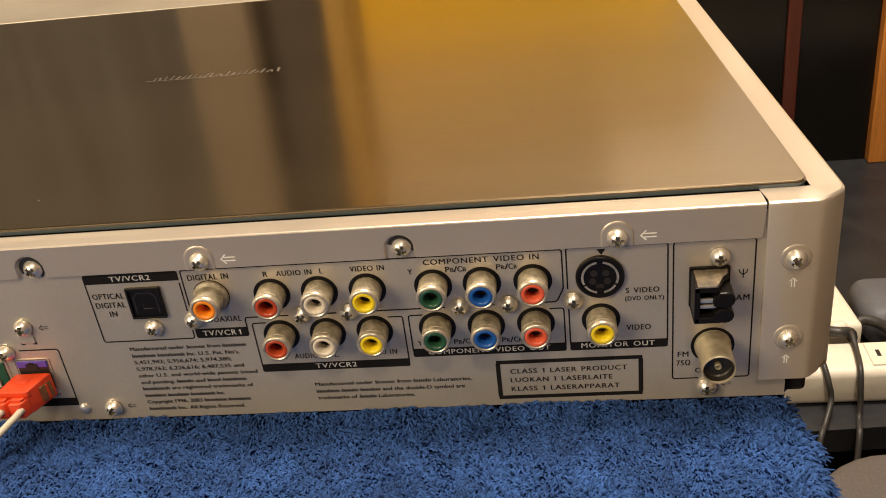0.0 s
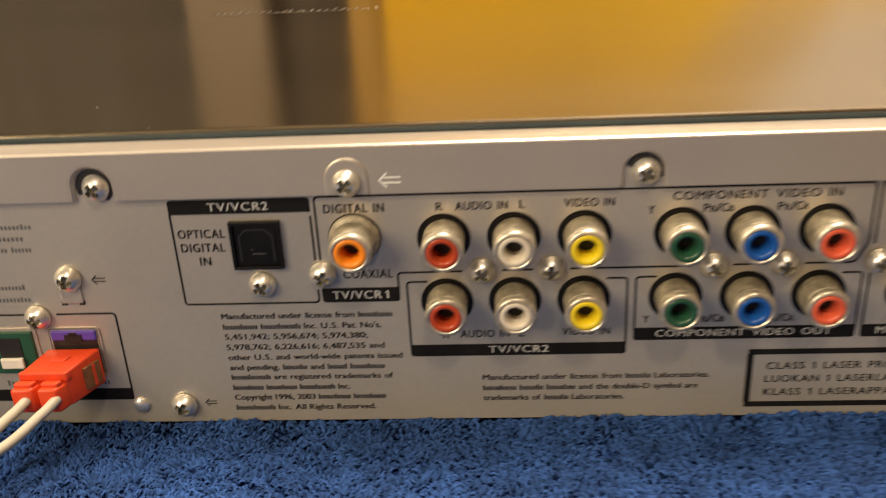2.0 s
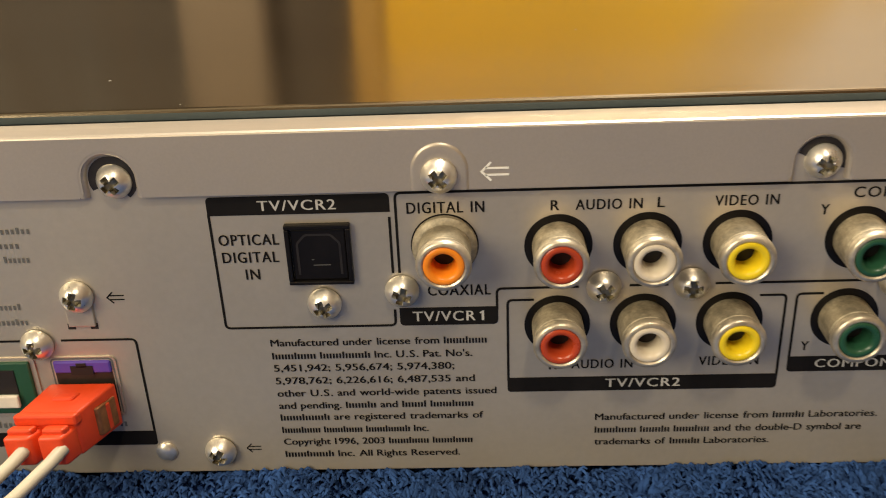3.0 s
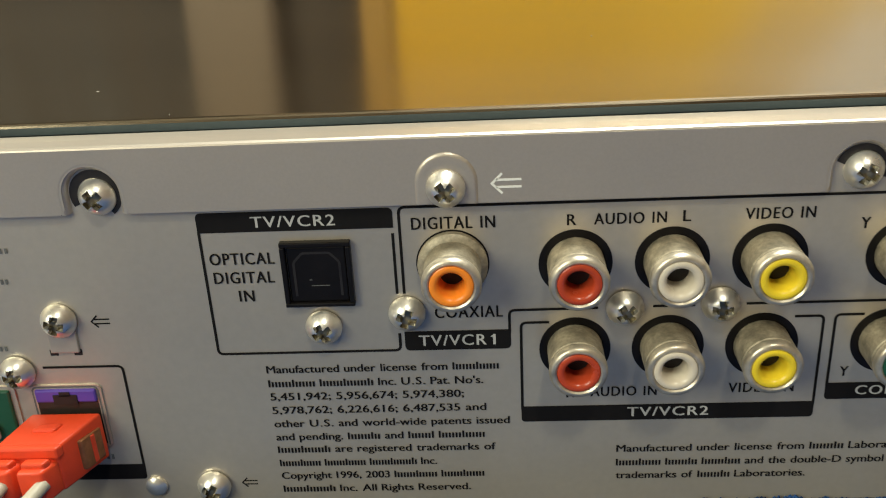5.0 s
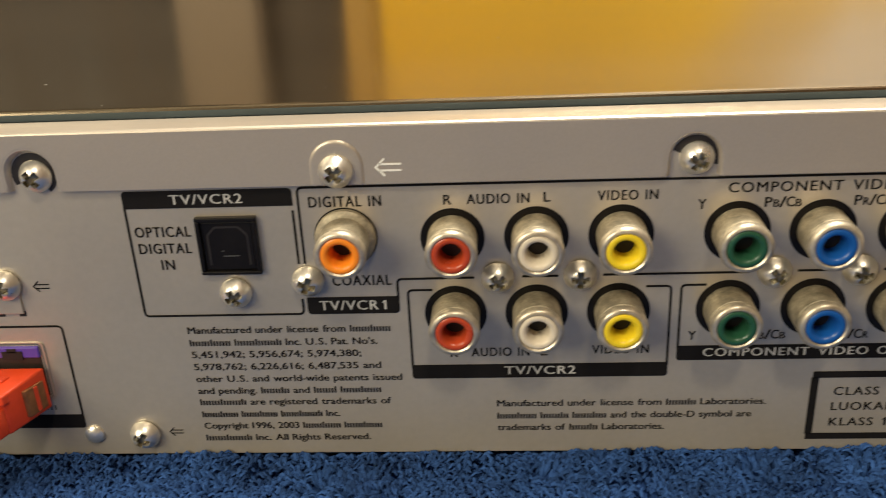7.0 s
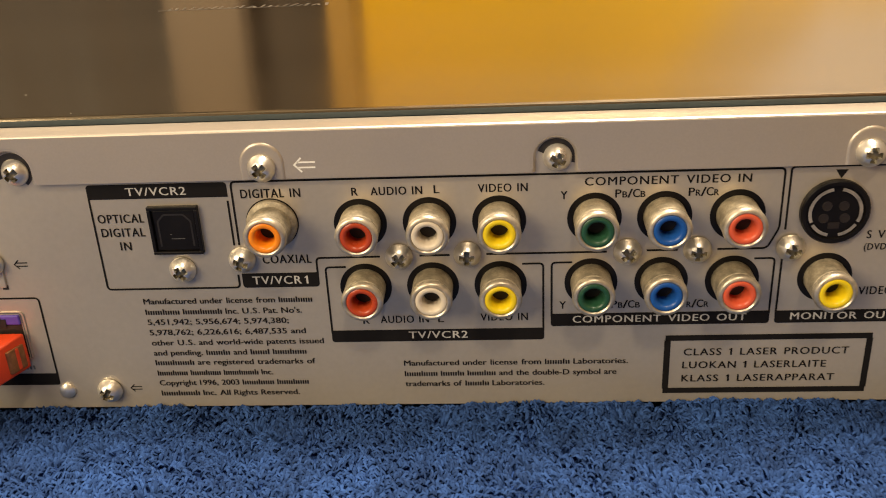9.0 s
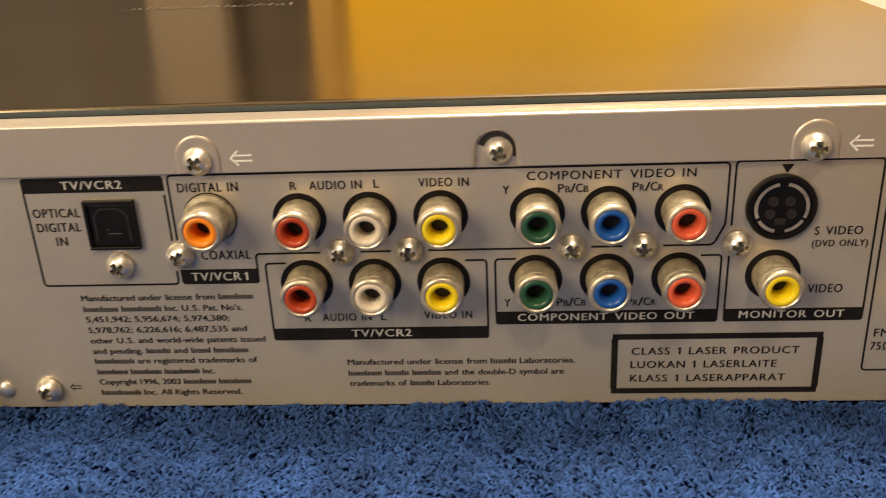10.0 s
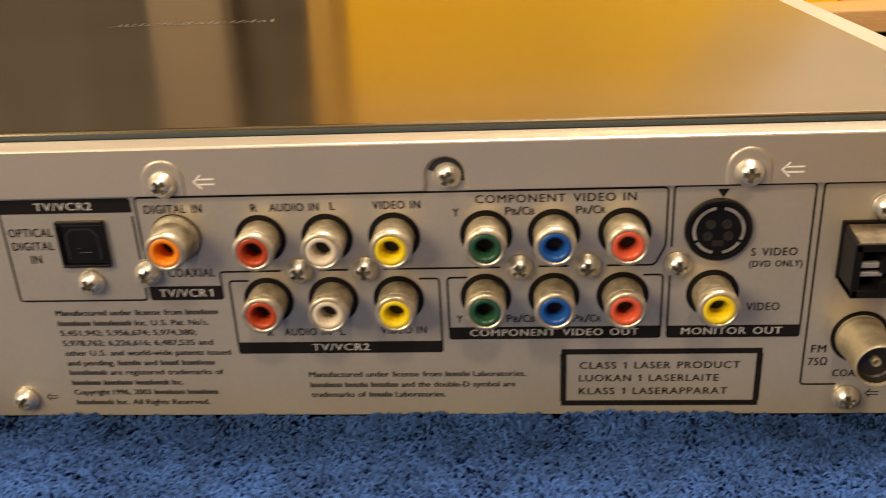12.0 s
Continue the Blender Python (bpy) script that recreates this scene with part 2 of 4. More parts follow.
def stroke(bm, points, width, y=-0.06):
    """A printed line of that width along (x, z) points."""
    pts = [Vector(p) for p in points]
    left, right = [], []
    for k, p in enumerate(pts):
        a = (p - pts[k - 1]).normalized() if k else (pts[1] - p).normalized()
        b = (pts[k + 1] - p).normalized() if k + 1 < len(pts) else a
        n = Vector((-(a.y + b.y), a.x + b.x)).normalized()
        n *= width / 2 / max(0.5, n.dot(Vector((-a.y, a.x))))
        left.append(bm.verts.new(((p + n).x, y, (p + n).y)))
        right.append(bm.verts.new(((p - n).x, y, (p - n).y)))
    for k in range(len(pts) - 1):
        bm.faces.new((left[k], right[k], right[k + 1], left[k + 1]))
    return bm


def strokes(lines, width, y=-0.06):
    bm = bmesh.new()
    for line in lines:
        stroke(bm, line, width, y)
    return bm


GLYPHS = {}


def glyphs(text):
    """Flat outlines of a word in the built-in font, its width, and the height of capitals (in font units)."""
    if text == "1":
        return [(0.16, 0.0), (0.27, 0.0), (0.27, CAP), (0.19, CAP), (0.16, CAP * 0.93), (0.04, CAP * 0.80), (0.04, CAP * 0.70), (0.16, CAP * 0.80)], [(0, 1, 2, 3, 4, 7), (4, 5, 6, 7)], 0.0, 0.36
    if text not in GLYPHS:
        cu = bpy.data.curves.new("glyphs", "FONT")
        cu.body, cu.size, cu.resolution_u, cu.fill_mode = text, 1.0, 3, "FRONT"
        cu.space_character = 1.14 if text.isupper() else 1.0
        ob = new("glyphs", cu)
        bpy.context.view_layer.update()
        me = bpy.data.meshes.new_from_object(ob.evaluated_get(bpy.context.evaluated_depsgraph_get()))
        co = [(v.co.x, v.co.y) for v in me.vertices]
        faces = [tuple(p.vertices) for p in me.polygons]
        bpy.data.objects.remove(ob)
        bpy.data.curves.remove(cu)
        bpy.data.meshes.remove(me)
        GLYPHS[text] = (co, faces, min(c[0] for c in co), max(c[0] for c in co))
    return GLYPHS[text]


CAP = max(c[1] for c in glyphs("H")[0])


def print_line(bm, text, x0, x1, z, cap, y=-0.09):
    """Writes a line between x0 and x1 with its capitals centred on z. A word of tildes becomes a plain bar of as many letters."""
    cursor, pieces = 0.0, []
    gap = 0.58 if text.isupper() else 0.40
    for word in text.split(" "):
        if word.strip("~"):
            co, faces, a, b = glyphs(word)
        else:
            co, faces, a, b = [], [], 0.0, 0.50 * len(word) - 0.14
            for k in range(2 * len(word)):
                q, top = 0.25 * k, CAP * (0.98 if k % 7 == 0 else 0.72)
                faces.append(tuple(range(4 * k, 4 * k + 4)))
                co += [(q, 0.0), (q + 0.11, 0.0), (q + 0.11, top), (q, top)]
        pieces.append((co, faces, cursor - a))
        cursor += b - a + gap
    s = (x1 - x0) / (cursor - gap)
    h = cap / CAP
    weight = (0.055 if text.isupper() else 0.065) * cap
    for co, faces, off in pieces:
        vs = [bm.verts.new((x0 + s * (cx + off), y, z - cap / 2 + h * cy)) for cx, cy in co]
        bold = [bm.verts.new((v.co.x + weight, y - 0.01, v.co.z)) for v in vs]
        for f in faces:
            for layer in (vs, bold):
                bm.faces.new([layer[k] for k in f])
    return bm


def tube(points, radius, seg=10):
    """A round cable along points."""
    bm = bmesh.new()
    pts = [Vector(p) for p in points]
    rings = []
    for k, p in enumerate(pts):
        d = (pts[min(k + 1, len(pts) - 1)] - pts[max(k - 1, 0)]).normalized()
        u = d.cross(Vector((0.13, 0.2, 1.0))).normalized()
        w = d.cross(u)
        rings.append([bm.verts.new(p + radius * (math.cos(2 * math.pi * j / seg) * u + math.sin(2 * math.pi * j / seg) * w)) for j in range(seg)])
    for a, b in zip(rings, rings[1:]):
        for j in range(seg):
            bm.faces.new((a[j], a[(j + 1) % seg], b[(j + 1) % seg], b[j]))
    bm.faces.new(rings[0])
    bm.faces.new(list(reversed(rings[-1])))
    bmesh.ops.recalc_face_normals(bm, faces=bm.faces)
    return bm


def curve_points(ctrl, n=10):
    """Smooth points through control points."""
    c = [Vector(p) for p in ctrl]
    c = [2 * c[0] - c[1]] + c + [2 * c[-1] - c[-2]]
    out = []
    for a, b, d, e in zip(c, c[1:], c[2:], c[3:]):
        for k in range(n):
            t = k / n
            out.append(0.5 * (2 * b + (d - a) * t + (2 * a - 5 * b + 4 * d - e) * t * t + (3 * b - a - 3 * d + e) * t ** 3))
    return out + [c[-2]]


def lean(bm):
    """The case runs slightly askew to its back panel: it drops and narrows away from it."""
    for v in bm.verts:
        if v.co.y > 0:
            v.co.x -= 0.05 * v.co.y
            v.co.z -= 0.035 * v.co.y
    return bm


# ------------------------------------------------------------------ the room
# walls stand on the floor; the bench, the table and the cabinet stand in it
FZ = -750.0


def structure(name, bm, mat, label, category="wall"):
    return whole(name, bm, mat, label, category, kind="structure")


structure("floor", boxes((-2200, 2200, -2300, 1250, FZ - 30, FZ)), FLOOR, "grey carpeted floor of the room", "floor")
structure("ceiling", boxes((-2260, 2260, -2360, 1250, 1700, 1730)), CEILING, "plain off-white painted ceiling", "ceiling")
structure("wall_north", slab([(-270, FZ), (2200, FZ), (2200, 150), (255, 170), (150, 284), (-270, 284)], 1000, 1060), WALL_YELLOW, "bright yellow painted lower wall behind the bench")
structure("wall_north_upper", slab([(-270, 284), (150, 284), (255, 170), (2200, 150), (2200, 170), (350, 190), (290, 270), (190, 430), (-270, 430)], 1002, 1060), WALL_TAN, "tan painted band of wall above the yellow")
structure("wall_north_top", boxes((-270, 90, 1002, 1060, 430, 1700)), WALL_GREIGE, "grey-beige painted upper wall")
structure("wall_north_top_east", slab([(90, 430), (190, 430), (290, 270), (350, 190), (2200, 170), (2200, 1700), (90, 1700)], 1002, 1060), WALL_PINK, "pale off-white painted upper wall")
structure("wall_north_west", boxes((-2200, -267, 520, 580, FZ, 1700)), DOORWOOD, "brown wood panelled wall")
structure("wall_return", boxes((-330, -270, 580, 1060, FZ, 1700)), WALL_YELLOW, "yellow painted return of the wall")
structure("trim", boxes((-267, -212, 506, 580, FZ, 1700), bevel=3), TRIM, "beige painted upright door trim", "trim")
structure("trim_inner", boxes((-154, -136, 516, 580, FZ, 1700), bevel=2), OCHRE, "ochre varnished inner door post", "trim")
structure("wall_north_recess", boxes((-212, -154, 530, 580, FZ, 1700)), DOORWOOD, "brown recess beside the trim")
# Unseen wall kept brown so that less light bounces from the right.
structure("wall_east", boxes((2200, 2260, -2300, 1060, FZ, 1700)), WALL_BROWN, "unseen side wall, coloured brown to cut bounce light")
# Wall added out of view to hold light off the right side.
structure("wall_partition", boxes((420, 480, -2300, 60, FZ, 1700)), WALL_BROWN, "added unseen brown wall that blocks light from the right")
structure("wall_west", boxes((-2260, -2200, -2300, 580, FZ, 1700)), WALL_BEIGE, "beige painted side wall")
structure("wall_south", boxes((-2260, 2260, -2360, -2300, FZ, 1700)), WALL_BEIGE, "beige painted wall behind the table")

# ------------------------------------------------------------------ table and towel
table = thing("side_table", -150, 100, FZ, "pale board side table under the blue towel", "table")
part("tabletop", prism([(-520, -330), (84, -330), (84, -17), (76, 6), (76, 380), (-520, 380)], -34, -8), BOARD, table, "pale worn board top")
for lx in (-500, 40):
    for ly in (-310, 340):
        part("leg", boxes((lx, lx + 40, ly, ly + 40, FZ, -34), bevel=2), BOARD, table)


def towel_height(x, y):
    return 1.6 * noise.noise((x / 34, y / 34, 3.1)) + 0.8 * noise.noise((x / 11, y / 11, 7.7))


def towel_edge(y):
    """Where the towel's side hem lies, in x."""
    return 83.0 + 0.8 * noise.noise((0.3, y / 12, 1.0)) - 0.22 * max(0.0, min(y, 4) + 18)


def towel_base():
    bm = bmesh.new()
    nx, ny = 110, 60
    grid = []
    for j in range(ny + 1):
        y = -325 + 700 * j / ny
        row = []
        for i in range(nx + 1):
            f = i / nx
            x = -510 + (towel_edge(y) + 510) * f
            drop = max(0.0, f - 0.985) / 0.015
            row.append(bm.verts.new((x, y, 1.3 + (towel_height(x, y) if y < 4 else -2.0) - 7.0 * drop ** 2)))
        grid.append(row)
    for j in range(ny):
        for i in range(nx):
            bm.faces.new((grid[j][i], grid[j][i + 1], grid[j + 1][i + 1], grid[j + 1][i]))
    rim = [grid[0][i] for i in range(nx + 1)] + [grid[j][nx] for j in range(1, ny + 1)] + [grid[ny][i] for i in range(nx - 1, -1, -1)] + [grid[j][0] for j in range(ny - 1, 0, -1)]
    low = [bm.verts.new((v.co.x, v.co.y, -8.0)) for v in rim]
    for k in range(len(rim)):
        n = (k + 1) % len(rim)
        bm.faces.new((rim[k], low[k], low[n], rim[n]))
    return bm


def towel_pile():
    """Short bent loops of yarn over the stretch of towel before the case and along its hem."""
    rng = np.random.default_rng(5)
    verts, faces = [], []
    count = 0
    while count < 100000:
        x, y = rng.uniform(-205, 88), -170 + 186 * rng.random() ** 0.85
        if x > towel_edge(y) + 0.6 or (y > 1.5 and x < 74):
            continue
        if y < -120 and rng.random() < 0.4:
            continue
        count += 1
        side = max(0.0, x - towel_edge(y) + 8) / 8
        z = 1.0 + towel_height(x, y) - 6.0 * side ** 3 + (1.3 * (y + 4) / 4 if -4 < y < 1 and x < 76 else 0.0)
        a = 2.2 * math.pi * noise.noise((x / 13, y / 13, 0.0)) + rng.normal(0, 0.7) - 0.9
        lean_x, lean_y = math.cos(a) + 0.9 * side, math.sin(a)
        length = rng.uniform(1.7, 3.1)
        w = rng.uniform(0.22, 0.36)
        px, py = -lean_y * w, lean_x * w
        curl = rng.normal(0, 0.25)
        start = len(verts)
        for t, up, width in ((0.0, -0.1, 0.8), (0.28, 0.42, 1.15), (0.72, 0.66, 1.1), (1.15, 0.50, 0.45)):
            cx = x + (lean_x - lean_y * curl * t) * length * 0.66 * t
            cy = y + (lean_y + lean_x * curl * t) * length * 0.66 * t
            cz = z + length * up
            if cy > -0.6 and cx < 78 and t > 0:
                cy = min(cy, -0.5)
            verts.append((cx + px * width, cy + py * width, cz))
            verts.append((cx, cy, cz + 0.32 * width))
            verts.append((cx - px * width, cy - py * width, cz))
        for k in range(3):
            b = start + 3 * k
            faces.append((b, b + 1, b + 4, b + 3))
            faces.append((b + 1, b + 2, b + 5, b + 4))
    me = bpy.data.meshes.new("pile")
    me.from_pydata([(a * MM, b * MM, c * MM) for a, b, c in verts], [], faces)
    me.materials.append(PILE)
    for p in me.polygons:
        p.use_smooth = True
    return me


towel = thing("towel", -150, -100, -8, "thick royal blue terry towel spread under the receiver", "towel")
part("cloth", towel_base(), TOWEL, towel, "", True)
pile_part = new("terry_surface", towel_pile())
adopt(pile_part, towel)
tagged(pile_part, "tufted blue terry loops", kind="stuff")

# ------------------------------------------------------------------ the receiver
unit = thing("disc_receiver", -126, 170, 3, "silver disc receiver with dark cover, rear sockets facing out", "receiver")

# chassis: bottom tray and body inside the skin
part("chassis", lean(boxes((-340, 78, 0.8, 350, 4.0, 10), (-338, 85, 1.0, 352, 10, 61.5))), BLACK, unit, "dark inner chassis")
part("back_panel", slab([(-338, 3.8), (77.5, 3.8), (77.5, 9), (72, 12), (72, 61.5), (-338, 61.5)], 0.0, 0.8), ZINC, unit, "grey zinc-plated rear panel")


def top_bracket():
    """Folded silver strip over the panel: a front face with two notches, and a lip running back to the cover."""
    z0, z1, x0, x1 = 54.4, 63.6, -338, 69.6
    pts = [(x0, z0)]
    for cx in (-123.3, -21.8):
        r = 4.05
        pts += [(cx - r - 0.8, z0), (cx - r, z0 + 0.8)]
        pts += [(cx + r * math.cos(a), 57.3 + r * math.sin(a)) for a in (math.pi - math.pi * k / 14 for k in range(15))]
        pts += [(cx + r, z0 + 0.8), (cx + r + 0.8, z0)]
    pts += [(x1 - 1.0, z0), (x1 - 0.6, z0 + 0.4), (x1, z1), (x0, z1)]
    bm = slab(pts, -1.0, -0.05)
    rows = [(-1.0, 63.4), (-0.85, 63.8), (-0.5, 64.0), (3.0, 63.75), (7.2, 63.2), (7.6, 62.6), (7.6, 60.0)]
    a = [bm.verts.new((x0, y, z)) for y, z in rows]
    b = [bm.verts.new((x1, y, z)) for y, z in rows]
    for k in range(len(rows) - 1):
        bm.faces.new((a[k], b[k], b[k + 1], a[k + 1]))
    return bm


part("top_bracket", top_bracket(), SILVER, unit, "folded silver strip with notches", False)


def dimple(bm, cx, cz, r=3.9, y=-1.0):
    """A shallow raised boss round a screw."""
    lathe([(r, y + 0.02), (r - 0.35, y - 0.28), (r - 0.9, y - 0.34), (2.2, y - 0.1), (0, y - 0.1)], cx, cz, 36, bm)


def arch_boss(cx):
    """A pressed arch in the strip, open to its lower edge, that seats a screw."""
    bm = bmesh.new()
    rings = []
    for r, y in ((4.15, -0.98), (3.95, -1.22), (3.6, -1.32), (2.6, -1.15), (1.0, -1.15)):
        ring = [(cx - r, 54.5)] + [(cx + r * math.cos(a), 57.5 + r * math.sin(a)) for a in (math.pi - math.pi * k / 20 for k in range(21))] + [(cx + r, 54.5)]
        rings.append([bm.verts.new((x, y, z)) for x, z in ring])
    for a, b in zip(rings, rings[1:]):
        for k in range(len(a) - 1):
            bm.faces.new((a[k], a[k + 1], b[k + 1], b[k]))
    bm.faces.new(rings[-1])
    bmesh.ops.recalc_face_normals(bm, faces=bm.faces)
    return bm




def notch_roll(cx):
    """The strip's edge rolls inwards round a notch."""
    bm = bmesh.new()
    rings = []
    for r, y in ((4.6, -1.01), (4.35, -1.0), (4.1, -0.9), (3.8, -0.62), (3.6, -0.25), (3.5, 0.02)):
        ring = [(cx - r, 54.4)] + [(cx + r * math.cos(a), 57.2 + r * math.sin(a)) for a in (math.pi - math.pi * k / 20 for k in range(21))] + [(cx + r, 54.4)]
        rings.append([bm.verts.new((x, y, z)) for x, z in ring])
    for a, b in zip(rings, rings[1:]):
        for k in range(len(a) - 1):
            bm.faces.new((a[k], a[k + 1], b[k + 1], b[k]))
    bmesh.ops.recalc_face_normals(bm, faces=bm.faces)
    return bm


for cx, a0, a1 in ((-123.3, -55, 210), (-21.8, -20, 165)):
    part("notch_edge", notch_roll(cx), SILVER, unit, "", True)
    # Dark arc painted on the panel for the shade inside each notch.
    arc = [(cx + 0.2 + 3.0 * math.cos(radians(a)), 57.0 + 3.0 * math.sin(radians(a))) for a in range(a0, a1, 12)]
    part("notch_gap", strokes([arc], 1.2, -0.06), SHUTTER_SHADE, unit, "dark arc painted as shade inside the strip's notch")
# Thin dark strokes drawn as the shade along the strip's lower edge.
for x0, x1 in ((-336, -128.2), (-118.4, -80.2), (-70.8, -26.8)):
    part("strip_seam", strokes([[(x0, 54.25), (x1, 54.25)]], 0.3), SHUTTER_SHADE, unit, "dark line painted as shade under the strip's edge")
for cx in (-75.5, 33.6):
    part("screw_boss", arch_boss(cx), SILVER, unit, "", True)


def corner_piece():
    """Silver end cheek: it wraps from the back round to the side with a soft corner."""
    prof = [(70.0, 0.0), (70.0, -1.4), (70.5, -1.7), (76.0, -1.7), (81.5, -1.7), (82.6, -1.45), (83.6, -0.85), (86.0, 1.3), (88.8, 3.6), (89.5, 4.6), (89.9, 6.0), (90.0, 8.0)]
    prof += [(90.0, 60.0), (90.1, 200.0), (89.9, 352.0)]
    bm = bmesh.new()
    levels = [(10.6, 0.0, 0.6), (11.2, 0.0, 0.0), (63.3, 0.0, 0.0), (64.1, 0.25, 0.0), (64.5, 0.9, 0.0)]
    rings = []
    for z, inset, cut in levels:
        rings.append([bm.verts.new((x - (inset if x > 71 else 0), y + (inset if y < 1 else 0), z + (2.5 if (cut and x > 86) else 0))) for x, y in prof])
    for a, b in zip(rings, rings[1:]):
        for k in range(len(prof) - 1):
            bm.faces.new((a[k], a[k + 1], b[k + 1], b[k]))
    # the lip on top, running back beside the cover
    top = rings[-1]
    inner = []
    for v in top:
        x, y = v.co.x, v.co.y
        inner.append(bm.verts.new((min(x, 82.6), max(y, 8.9), 63.3)))
    for k in range(len(prof) - 1):
        try:
            bm.faces.new((top[k], top[k + 1], inner[k + 1], inner[k]))
        except ValueError:
            pass
    bmesh.ops.remove_doubles(bm, verts=bm.verts, dist=0.001)
    return lean(bm)


cheek = part("end_cheek", corner_piece(), SILVER, unit, "silver end cheek with a soft corner", True)
for cx, cz in ((77.3, 48.6), (76.9, 24.4)):
    boss = bmesh.new()
    dimple(boss, cx, cz, 3.9, -1.7)
    part("screw_boss", boss, SILVER, cheek, "", True)
part("foot", lean(boxes((74, 84, 2, 26, 3.2, 10.5), bevel=1.5)), BLACK, unit, "dark moulded underside corner")
part("left_side", lean(boxes((-342, -338.5, -1.0, 352, 10, 63.6), bevel=0.6)), SILVER, unit)
part("front_top", lean(boxes((-338, 84, 257.6, 352, 61.6, 65.2), bevel=0.6)), FRONT, unit, "dull silver strip along the front of the top")
part("front_face", lean(boxes((-342, 87, 352, 366, 6, 63), bevel=2)), SILVER, unit)


def cover():
    pts = round_rect(-337, 82.2, 8.7, 257, 3.2, (0, 1, 0, 0), 6)
    bm = bmesh.new()
    layers = []
    for z, inset in ((62.9, 0.5), (63.2, 0.15), (64.3, 0.0), (64.62, 0.1), (64.82, 0.32), (64.92, 0.75)):
        layers.append([bm.verts.new((x - (inset if x > 70 else 0), y + (inset if y < 20 else 0), z)) for x, y in pts])
    for a, b in zip(layers, layers[1:]):
        for k in range(len(pts)):
            n = (k + 1) % len(pts)
            bm.faces.new((a[k], a[n], b[n], b[k]))
    bm.faces.new(layers[-1])
    bmesh.ops.recalc_face_normals(bm, faces=bm.faces)
    return lean(bm)


def cover_edge():
    """The darker cut edge of the cover."""
    bm = cover()
    bmesh.ops.delete(bm, geom=[f for f in bm.faces if f.calc_center_median().z > 64.45 - 0.035 * f.calc_center_median().y], context="FACES")
    return bm


def cover_top():
    bm = cover()
    bmesh.ops.delete(bm, geom=[f for f in bm.faces if f.calc_center_median().z <= 64.45 - 0.035 * f.calc_center_median().y], context="FACES")
    return bm


lid = part("cover", cover_top(), COVER, unit, "glossy dark bronze cover plate")
part("cut_edge", cover_edge(), COVER_EDGE, lid, "blue-grey cut edge of the cover")

# a worn mark on the cover, its lettering reduced to plain strokes
mark = bmesh.new()
mark_rng = random.Random(3)
for k in range(23):
    x = -136.0 + 2.28 * k
    z = 64.97 - 0.035 * 136
    w, y1 = mark_rng.uniform(0.5, 1.1), 136 + mark_rng.uniform(2.0, 5.0)
    tilt = mark_rng.uniform(-0.8, 1.4)
    mark.faces.new([mark.verts.new(p) for p in ((x, 136, z), (x + w, 136, z), (x + w + tilt, y1, z - 0.035 * (y1 - 136)), (x + tilt, y1, z - 0.035 * (y1 - 136)))])
mark.faces.new([mark.verts.new(p) for p in ((-139, 135.4, z + 0.03), (-96, 135.4, z + 0.03), (-96, 136.0, z), (-139, 136.0, z))])
part("printed_mark", mark, MARK, lid, "faint silver printed mark")
flecks = bmesh.new()
fleck_rng = random.Random(11)
for _ in range(20):
    fx, fy = fleck_rng.uniform(-150, 76), 11 + 150 * fleck_rng.random() ** 2
    r, a = fleck_rng.uniform(0.08, 0.22), fleck_rng.uniform(0, 3.1)
    z = 64.99 - 0.035 * fy
    ring = [flecks.verts.new((fx - 0.05 * fy + r * math.cos(a + q) * (1.7 if k % 2 else 0.8), fy + r * math.sin(a + q), z)) for k, q in enumerate((0, 1.3, 2.6, 3.9, 5.2))]
    flecks.faces.new(ring)
tagged(part("dust", flecks, DUST, lid, "pale specks of dust"), kind="stuff")


# ---- screws
def screw_mesh():
    """A pan head with a cross recess, its arms along x and z."""
    bm = bmesh.new()
    R, n = 2.62, 44
    step = 2 * R / n

    def depth(x, z):
        r = math.hypot(x, z)
        h = 2.25 * max(0.0, 1 - (r / (R * 1.06)) ** 2.9)
        arm, reach = min(abs(x), abs(z)), max(abs(x), abs(z))
        if arm < 0.40 + 0.14 * min(1.0, reach / 1.4) and reach < 1.42:
            h -= 1.15 - 0.5 * reach / 1.6
        return h

    grid = {}
    for i in range(n + 1):
        for k in range(n + 1):
            x, z = -R + i * step, -R + k * step
            r = math.hypot(x, z)
            if r <= R + step * 0.75:
                if r > R - step * 0.75:
                    x, z = x * R / r, z * R / r
                grid[i, k] = bm.verts.new((x, -depth(x, z), z))
    for i in range(n):
        for k in range(n):
            q = [grid.get(c) for c in ((i, k), (i + 1, k), (i + 1, k + 1), (i, k + 1))]
            if all(q):
                bm.faces.new(q)
            elif sum(v is not None for v in q) == 3:
                bm.faces.new([v for v in q if v])
    rim = [e for e in bm.edges if e.is_boundary]
    low = {}
    for e in rim:
        for v in e.verts:
            if v not in low:
                low[v] = bm.verts.new((v.co.x, 0.1, v.co.z))
    for e in rim:
        a, b = e.verts
        bm.faces.new((a, b, low[b], low[a]))
    bmesh.ops.recalc_face_normals(bm, faces=bm.faces)
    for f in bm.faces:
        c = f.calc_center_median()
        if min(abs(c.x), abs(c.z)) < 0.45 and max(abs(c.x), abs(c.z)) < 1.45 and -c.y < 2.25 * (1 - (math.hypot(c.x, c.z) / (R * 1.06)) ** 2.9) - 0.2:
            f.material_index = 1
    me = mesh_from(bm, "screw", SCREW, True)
    me.materials.append(SCREW_SHADE)
    return me


SCREWHEAD = screw_mesh()
